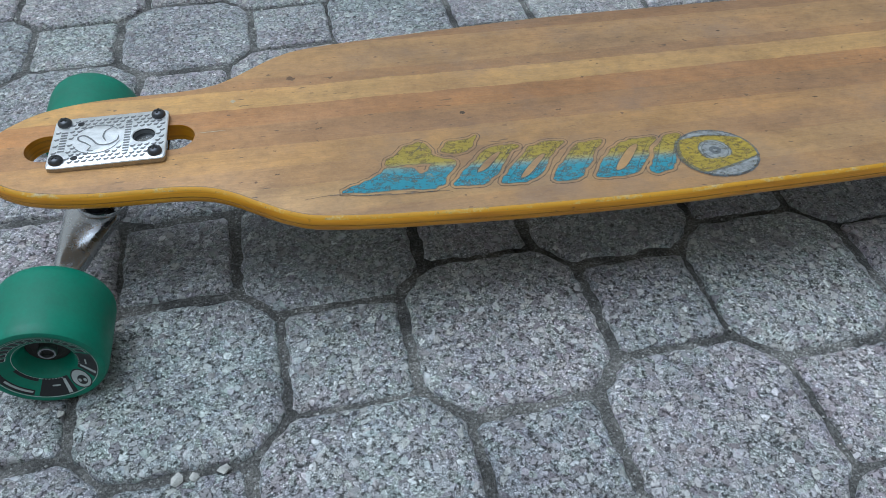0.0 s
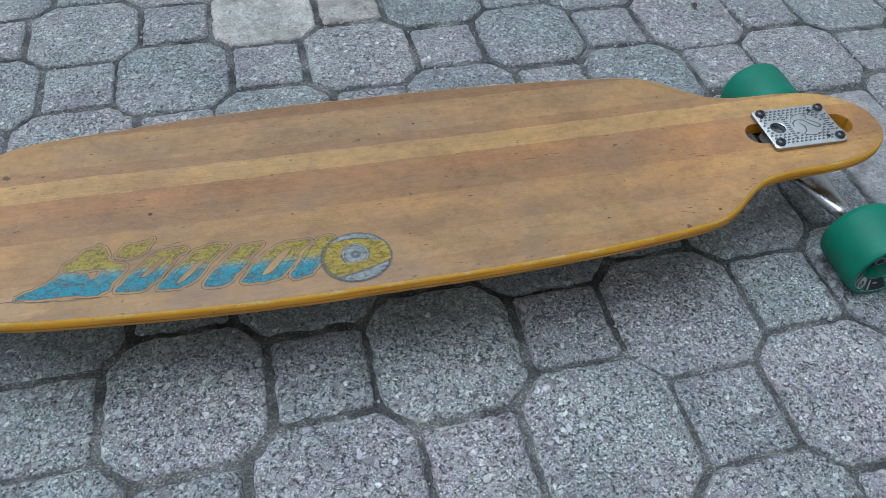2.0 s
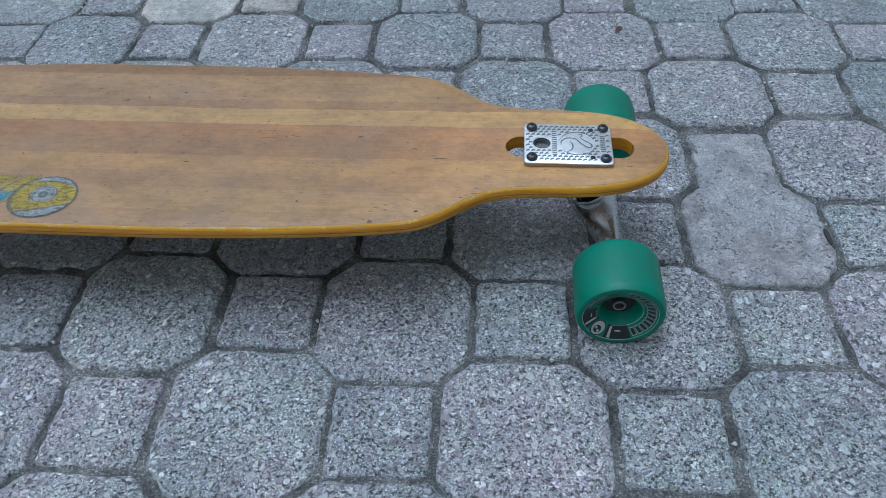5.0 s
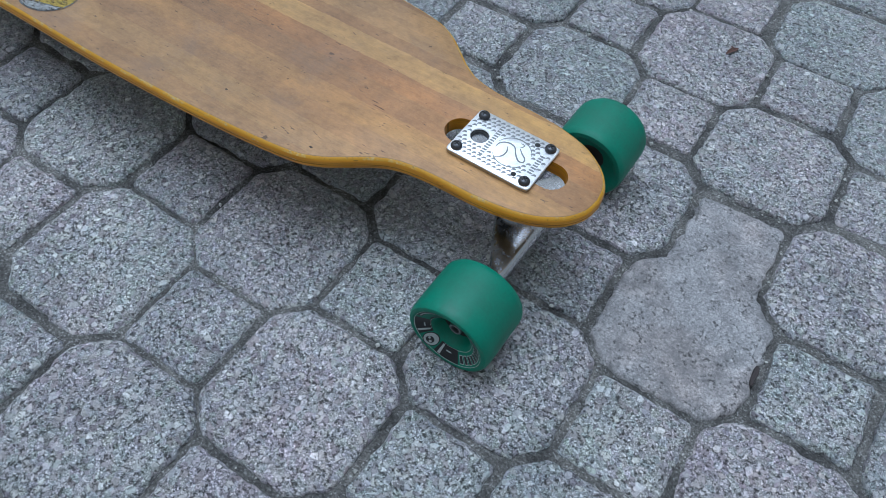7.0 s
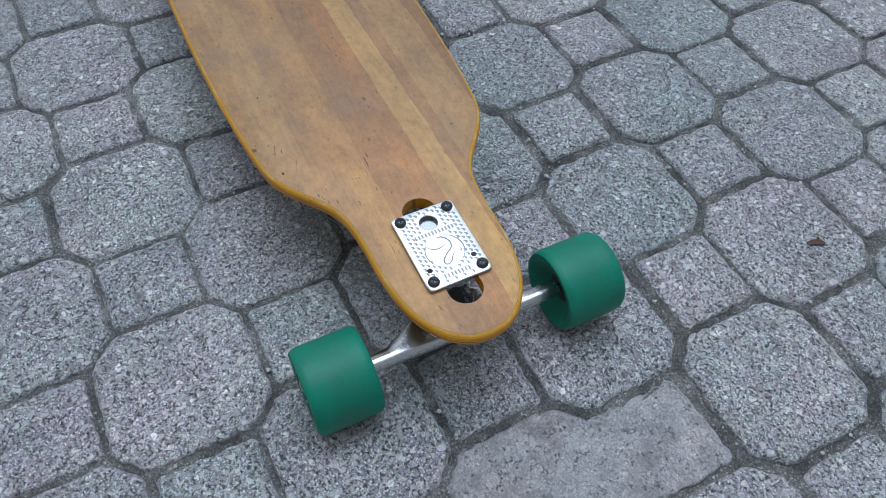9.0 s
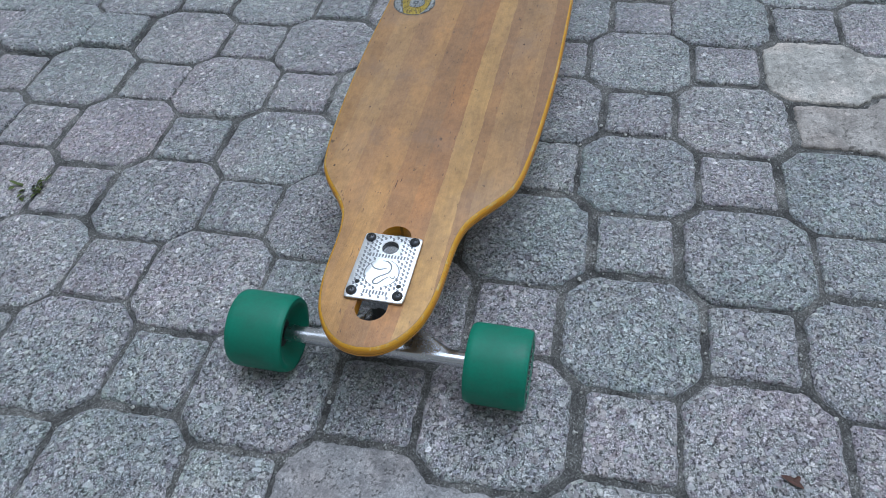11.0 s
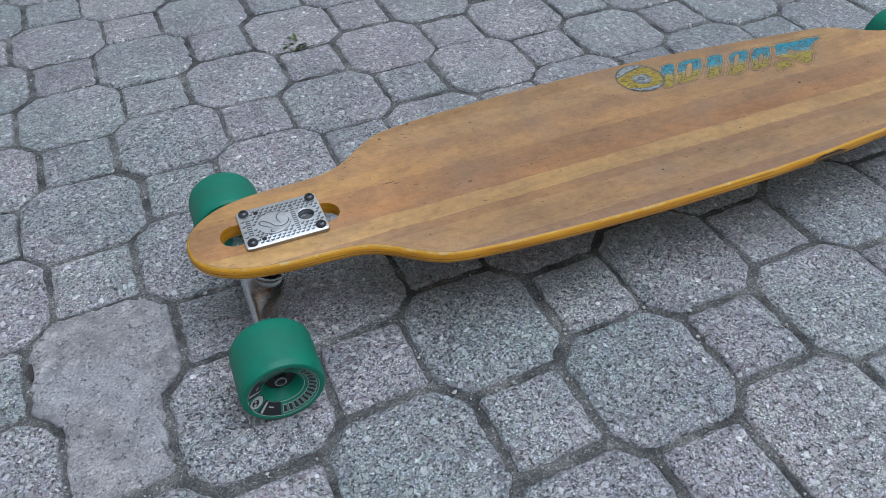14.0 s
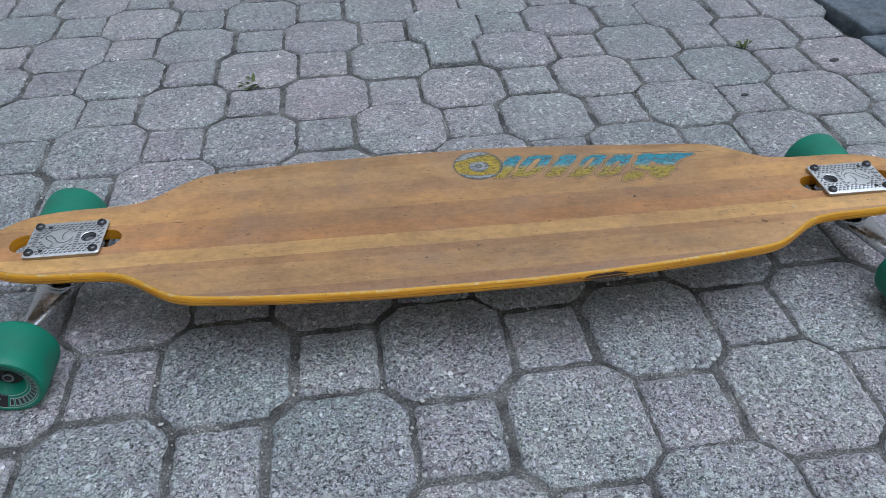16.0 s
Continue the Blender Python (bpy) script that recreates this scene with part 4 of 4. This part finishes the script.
            for turn in (0, 90):
                bmesh.ops.create_cube(bm, size=1, matrix=pose(cx + x, y, PLATE_TOP + 0.00375, 0, 0, turn + 20 + 900 * x) @ Matrix.Diagonal((0.0046, 0.0010, 0.0012, 1)))
            part("bolt_recess", bm, RUBBER, truck)

    # below the deck: the block that passes through the slot, bushings and kingpin
    bm = bmesh.new()
    rounded_box(bm, 0.0290, 0.0120, 0.0720, PZ + 0.0001, 0.005, pose(0.4215, 0, 0))
    rounded_box(bm, 0.0290, 0.0240, 0.0715, 0.0835, 0.006, pose(0.4190, 0, 0))
    smoothed(part("base_block", bm, STEEL, truck))
    bm = bmesh.new()
    lathe(bm, [(0.0, -0.019), (0.0095, -0.019), (0.0108, -0.015), (0.0108, -0.004), (0.0095, 0.0), (0.0112, 0.003), (0.0112, 0.012), (0.0, 0.013)], pose(0.4440, 0, 0.0600, 0, -20), 24)
    smoothed(part("bushing", bm, RUBBER, truck, "black rubber bushing"))
    bm = bmesh.new()
    lathe(bm, [(0.0, -0.0125), (0.0120, -0.0125), (0.0156, -0.009), (0.0182, 0.0), (0.0195, 0.0042), (0.0192, 0.0052), (0.0181, 0.0050), (0.0164, 0.0020), (0.0140, -0.008)], pose(0.4455, 0, 0.0462, 0, -10), 36)
    smoothed(part("bushing_cup", bm, CAST, truck, "round cast cup holding the bushing"), 50)
    bm = bmesh.new()
    lathe(bm, [(0.0, -0.027), (0.0070, -0.027), (0.0070, -0.019), (0.0035, -0.019), (0.0035, 0.02), (0.0, 0.02)], pose(0.4440, 0, 0.0600, 0, -20), 6)
    part("kingpin", bm, STEEL, truck)
    return truck


truck_front = build_truck()
copy_thing(truck_front, pose(-0.0015, 0, 0, 0, 0, 180))


# ---- wheels ----
WR, W_IN, W_OUT = 0.0365, 0.083, 0.1385


def build_wheel(turn):
    """A wheel about the z axis: z = 0 is the inner face and the print looks towards +z."""
    w = W_OUT - W_IN
    bm = bmesh.new()
    lathe(bm, [(0.0130, 0.012), (0.0165, 0.0105), (0.0255, 0.0050), (0.0290, 0.0012), (0.0315, 0.0), (0.0345, 0.0006), (0.0360, 0.0030), (WR, 0.0065), (WR, w - 0.0075), (0.0360, w - 0.0035), (0.0345, w - 0.0008),
               (0.0322, w), (0.0310, w - 0.0004), (0.0178, w - 0.0070), (0.0165, w - 0.0090), (0.0142, w - 0.0185), (0.0120, w - 0.0215)], Matrix(), 64)
    wheel = smoothed(part("wheel", bm, URETHANE, longboard, "green urethane wheel with a dished printed face"), 40)
    bm = bmesh.new()
    lathe(bm, [(0.0, w - 0.0176), (0.0100, w - 0.0176), (0.0104, w - 0.0172), (0.0132, w - 0.0172), (0.0136, w - 0.0200), (0.0, w - 0.0205)], Matrix(), 28)
    part("bearing", bm, BEARING, wheel)
    bm = bmesh.new()
    lathe(bm, [(0.0, 0.0118), (0.0132, 0.0118), (0.0132, 0.0140), (0.0, 0.0140)], Matrix(), 28)
    part("bearing", bm, BEARING, wheel)
    bm = bmesh.new()
    lathe(bm, [(0.0042, w - 0.0178), (0.0057, w - 0.0178), (0.0057, w - 0.0132), (0.0052, w - 0.0120), (0.0041, w - 0.0120), (0.0038, w - 0.0150)], Matrix(), 12)
    nut = part("axle_nut", bm, BRIGHT, wheel, "small silver axle nut")
    bm = bmesh.new()
    lathe(bm, [(0.0, w - 0.0145), (0.0038, w - 0.0145), (0.0038, w - 0.0165), (0.0, w - 0.0165)], Matrix(), 16)
    part("axle_end", bm, RUBBER, wheel)

    # print on the dished face, symmetrical about its round badge
    def dish(r, lift):
        return w - 0.0004 - (0.0310 - r) * (0.0066 / 0.0132) + lift

    def patch(bm, r0, r1, a0, a1, lift):
        n = max(2, round(abs(a1 - a0) / 6))
        rows = [[bm.verts.new((r * math.cos(radians(turn + a0 + (a1 - a0) * k / n)), r * math.sin(radians(turn + a0 + (a1 - a0) * k / n)), dish(r, lift))) for r in (r0, (r0 + r1) / 2, r1)] for k in range(n + 1)]
        for p, q in zip(rows, rows[1:]):
            for k in (0, 1):
                bm.faces.new((p[k], p[k + 1], q[k + 1], q[k]))

    def blob(bm, r, a, size, lift, flat_=1.0, n=18):
        c, s = math.cos(radians(turn + a)), math.sin(radians(turn + a))
        loops = []
        for grow in (0.02, 0.35, 0.7, 1.0):
            loops.append([])
            for k in range(n):
                u, v = grow * size * math.cos(2 * math.pi * k / n), grow * size * flat_ * math.sin(2 * math.pi * k / n)
                x, y = r * c + u * c - v * s, r * s + u * s + v * c
                loops[-1].append((x, y, dish(math.hypot(x, y), lift)))
        rings(bm, loops[::-1], (False, True))

    black, white = bmesh.new(), bmesh.new()
    patch(white, 0.0300, 0.0304, 0, 360, 0.00012)
    patch(white, 0.0186, 0.0190, 25, 335, 0.00012)
    for side in (1, -1):
        patch(black, 0.0184, 0.0298, side * 18, side * 64, 0.00012)
        patch(white, 0.0196, 0.0292, side * 24, side * 29, 0.00016)
        patch(white, 0.0225, 0.0235, side * 36, side * 48, 0.00020)
    for k in range(13):  # lettering as plain bars, on one side of the badge
        patch(white, 0.0214, 0.0286, 68 + k * 11.2, 68 + k * 11.2 + 8.6, 0.00014)
        patch(black, 0.0220, 0.0280, 69 + k * 11.2, 69 + k * 11.2 + 6.8, 0.00020)
    patch(black, 0.0262, 0.0296, -70, -128, 0.00014)
    patch(white, 0.0270, 0.0282, -72, -112, 0.00020)
    patch(black, 0.0188, 0.0206, -70, -118, 0.00014)
    blob(black, 0.0242, 0, 0.0068, 0.00014)
    blob(white, 0.0242, 0, 0.0060, 0.00022)
    blob(black, 0.0252, 0, 0.0032, 0.00030, 1.1)
    blob(white, 0.0262, 3, 0.0012, 0.00038)
    blob(white, 0.0246, -4, 0.0011, 0.00038)
    part("black_print", black, INK_BLACK, wheel)
    part("white_print", white, INK_WHITE, wheel)
    return wheel


for sx, sy, turn in ((1, -1, -130), (1, 1, -168), (-1, -1, -50), (-1, 1, 40)):
    out = pose(0.4675 if sx > 0 else -0.4695, sy * W_IN, WR, 90 if sy < 0 else -90)
    # the print's zero points to the viewer's right as seen from outside
    build_wheel(turn).matrix_basis = out if sy < 0 else out @ pose(0, 0, 0, 0, 0, 180)


# ---- small things on the ground ----
def leaf_blade(bm, m, length, width, n=6):
    left, mid, right = [], [], []
    for k in range(n + 1):
        s = k / n
        w = width * math.sin(math.pi * min(1, s * 0.94 + 0.04)) ** 0.8 * (1 + 0.25 * math.sin(s * 19))
        z = 0.25 * length * s * (1 - s)
        left.append(bm.verts.new(m @ Vector((s * length, w, z + w * 0.35))))
        mid.append(bm.verts.new(m @ Vector((s * length, 0, z))))
        right.append(bm.verts.new(m @ Vector((s * length, -w, z + w * 0.3))))
    for k in range(n):
        bm.faces.new((mid[k], mid[k + 1], left[k + 1], left[k]))
        bm.faces.new((right[k], right[k + 1], mid[k + 1], mid[k]))


bm = bmesh.new()
leaf_blade(bm, pose(-0.012, 0, 0.001), 0.019, 0.0030)
leaf_blade(bm, pose(-0.002, 0, 0.002, 20, 0, 70), 0.008, 0.0022)
leaf = part("dry_leaf", bm, LEAF)
leaf.matrix_world = pose(-0.088, 0.360, 0.0012, 0, 0, 62)
tagged(leaf, "small curled red-brown dry leaf lying on a paver", "leaf")


bm = bmesh.new()
chip_r = random.Random(3)
ring = [Vector((0.0105 * math.cos(a) * chip_r.uniform(0.9, 1.05), 0.0023 * math.copysign(abs(math.sin(a)) ** 0.6, math.sin(a)) * chip_r.uniform(0.8, 1.1), 0)) for a in (2 * math.pi * k / 18 for k in range(18))]
rings(bm, [ring, [p + Vector((0, 0, 0.0012)) for p in ring], [p * 0.8 + Vector((0, 0, 0.0019)) for p in ring]], (True, True))
bark = part("bark_chip", bm, BARK)
bark.matrix_world = pose(0.0650, -0.0120, 0.0004, 0, 0, 92)
tagged(bark, "small dark brown bark chip lying beside a joint", "bark chip")


def build_weed(x, y, size, seed, stems):
    r = random.Random(seed)
    bm = bmesh.new()
    for k in range(stems):
        turn, lean = r.uniform(0, 360), r.uniform(-62, -12)
        for j in range(4):
            leaf_blade(bm, pose(0, 0, 0, 0, lean * (1 - j * 0.12), turn) @ pose(size * j * 0.22, 0, 0, 0, 0, r.uniform(-60, 60)), size * r.uniform(0.3, 0.55), size * 0.09, 3)
    weed = part("weed", bm, WEED)
    weed.location = (x, y, -0.007)
    return tagged(weed, "small green weed growing from a paver joint", "weed", "weeds in the joints")


build_weed(-0.338, -0.506, 0.030, 1, 7)
build_weed(-1.187, -0.504, 0.024, 2, 11)
build_weed(0.077, -0.274, 0.013, 3, 5)
build_weed(-0.163, -0.934, 0.016, 4, 6)
build_weed(0.066, -0.941, 0.014, 5, 6)
build_weed(0.167, -0.745, 0.014, 6, 6)
build_weed(-0.728, -0.628, 0.010, 7, 4)


def build_spot(x, y, size, turn):
    bm = bmesh.new()
    ring = [Vector((size * (1 + 0.25 * noise.noise(Vector((3 * math.cos(a) + x * 50, 3 * math.sin(a), y)))) * math.cos(a), 0.55 * size * math.sin(a), 0)) for a in (2 * math.pi * k / 16 for k in range(16))]
    rings(bm, [[p + Vector((0, 0, -0.002)) for p in ring], [p * 0.92 + Vector((0, 0, 0.0009)) for p in ring], [p * 0.6 + Vector((0, 0, 0.0014)) for p in ring]], (True, True))
    spot = smoothed(part("gum_spot", bm, GUM))
    spot.matrix_world = pose(x, y, 0.0004, 0, 0, turn)
    return tagged(spot, "dark flattened gum spot stuck on a paver", "gum", "gum spots")


build_spot(-1.314, -0.430, 0.011, 20)
build_spot(-1.112, -0.342, 0.007, 5)
build_spot(0.028, -0.934, 0.011, 170)

# dark slabs that border the paving
SLABS = [paver_mesh("border_slab", [(0.0, 0.0), (0.2, 0.0), (0.2, 0.2), (0.0, 0.2)], 60 + k, 0.003, DARK_CONCRETE, 0.02, 0.001) for k in range(3)]
for column in range(4):
    for row in range(7):
        slab = new("border_slab", SLABS[(column + row) % 3])
        slab.matrix_world = pose(EDGE_X - 0.205 - 0.015 * row - 0.212 * column, -0.515 - 0.205 * row - 0.015 * column, 0.006, 0.4, -0.5, 4.0)
        slab.parent = pavement
        slab.matrix_parent_inverse = Matrix.Translation(pavement.location).inverted()
        tagged(slab, label="dark blue-grey smooth concrete slab bordering the pavers")

# pale grit in the joints
bm = bmesh.new()
grit = random.Random(5)
SHARD = [Vector(p) for p in ((1, 0.1, -0.2), (-0.9, 0.3, 0), (0.1, 1, 0.1), (-0.1, -0.8, 0.2), (0.2, 0.1, 0.9), (0, -0.1, -0.9))]
for k in range(2300):
    i, j = grit.randint(-13, 4), grit.randint(-11, 7) if k % 5 < 3 else grit.randint(1, 6)
    if (i + j) % 2 == 0:
        continue
    side, along = grit.choice(((1, 0), (-1, 0), (0, 1), (0, -1))), grit.uniform(-HALF_SQ, HALF_SQ)
    x = i * P + side[0] * HALF_SQ + side[1] * along + grit.gauss(0, 0.0018)
    y = j * P + side[1] * HALF_SQ + side[0] * along + grit.gauss(0, 0.0018)
    s = grit.uniform(0.0005, 0.0013) if grit.random() < 0.8 else grit.uniform(0.0014, 0.0026)
    m = pose(x, y, -0.0035 + s, grit.uniform(0, 360), grit.uniform(0, 360), 0)
    v = [bm.verts.new(m @ (p * s * grit.uniform(0.7, 1.3))) for p in SHARD]
    for a, b, c in ((0, 2, 4), (2, 1, 4), (1, 3, 4), (3, 0, 4), (2, 0, 5), (1, 2, 5), (3, 1, 5), (0, 3, 5)):
        bm.faces.new((v[a], v[b], v[c]))
gravel = part("grit", bm, PEBBLE)
# the larger pale pebbles, one by one
for x, y, s in ((-1.013, -0.187, 0.0042), (-1.003, -0.187, 0.0032), (-0.986, -0.186, 0.0040), (-1.086, -0.125, 0.0030), (-0.842, 0.168, 0.0030), (-0.836, 0.172, 0.0034), (-0.900, 0.155, 0.0026),
                (-0.532, 0.180, 0.0026), (-0.281, 0.171, 0.0026), (-0.155, 0.401, 0.0028), (-0.102, -0.046, 0.0022)):
    bm = bmesh.new()
    bmesh.ops.create_icosphere(bm, subdivisions=1, radius=s * 0.85)
    for v in bm.verts:
        v.co *= 1 + 0.75 * noise.noise(v.co * 330 + Vector((x * 90, y * 90, 0)))
        v.co.z *= 0.55
        v.co.x *= 1.2
    stone = part("pebble", bm, PEBBLE)
    stone.matrix_world = pose(x, y, s * 0.3 - 0.0005, 0, 0, grit.uniform(0, 360))
    tagged(stone, "small pale angular pebble lying in a paver joint", "pebble", "pale pebbles")
tagged(gravel, "scattered pale grit lying in the paver joints", "grit", kind="stuff")

# ---- the pavers themselves ----
near, rest = [], []
for i in range(-21, 10):
    for j in range(-16, 13):
        if smooth_cells.get((i, j), 1) is None or i * P - 0.03 < EDGE_X and j < -3:
            continue
        (near if -13 <= i <= 3 and -10 <= j <= 6 else rest).append((i, j))
LIFTED = {(-6, -5): (0.009, 2.0, 0.0), (-6, -6): (0.006, 0.0, 1.5), (-7, -5): (0.004, 0.0, 1.0)}
far_mesh = bmesh.new()
for i, j in near + rest:
    octagon = (i + j) % 2 == 0
    if smooth_cells.get((i, j)) is not None:
        name, mesh, m = "smooth_paver", SMOOTHS[smooth_cells[i, j]], seat(i, j, 0.3) @ pose(0, 0, 0, 0, 0, 180 if smooth_cells[i, j] == 2 else 0)
    elif octagon:
        name, mesh, m = "octagon_paver", rng.choice(OCTS), seat(i, j) @ pose(0, 0, 0, 0, 0, 90 * rng.randrange(4))
    else:
        name, mesh, m = "square_paver", rng.choice(SQS), seat(i, j) @ pose(0, 0, 0, 0, 0, 90 * rng.randrange(4))
    if (i, j) in LIFTED:
        up, rx, ry = LIFTED[i, j]
        m = pose(0, 0, up) @ m @ pose(0, 0, 0, rx, ry)
    if (i, j) in rest:
        k = len(far_mesh.verts)
        far_mesh.from_mesh(mesh)
        far_mesh.verts.ensure_lookup_table()
        for v in far_mesh.verts[k:]:
            v.co = m @ v.co
    else:
        ob = new(name, mesh)
        ob.matrix_world = m
        ob.parent = pavement
        ob.matrix_parent_inverse = Matrix.Translation(pavement.location).inverted()
outer = part("outer_pavers", far_mesh, CONCRETE, pavement, "further octagon and square pavers")
outer.matrix_parent_inverse = Matrix.Translation(pavement.location).inverted()
outer.data.shade_smooth()
tagged(outer, kind="stuff")
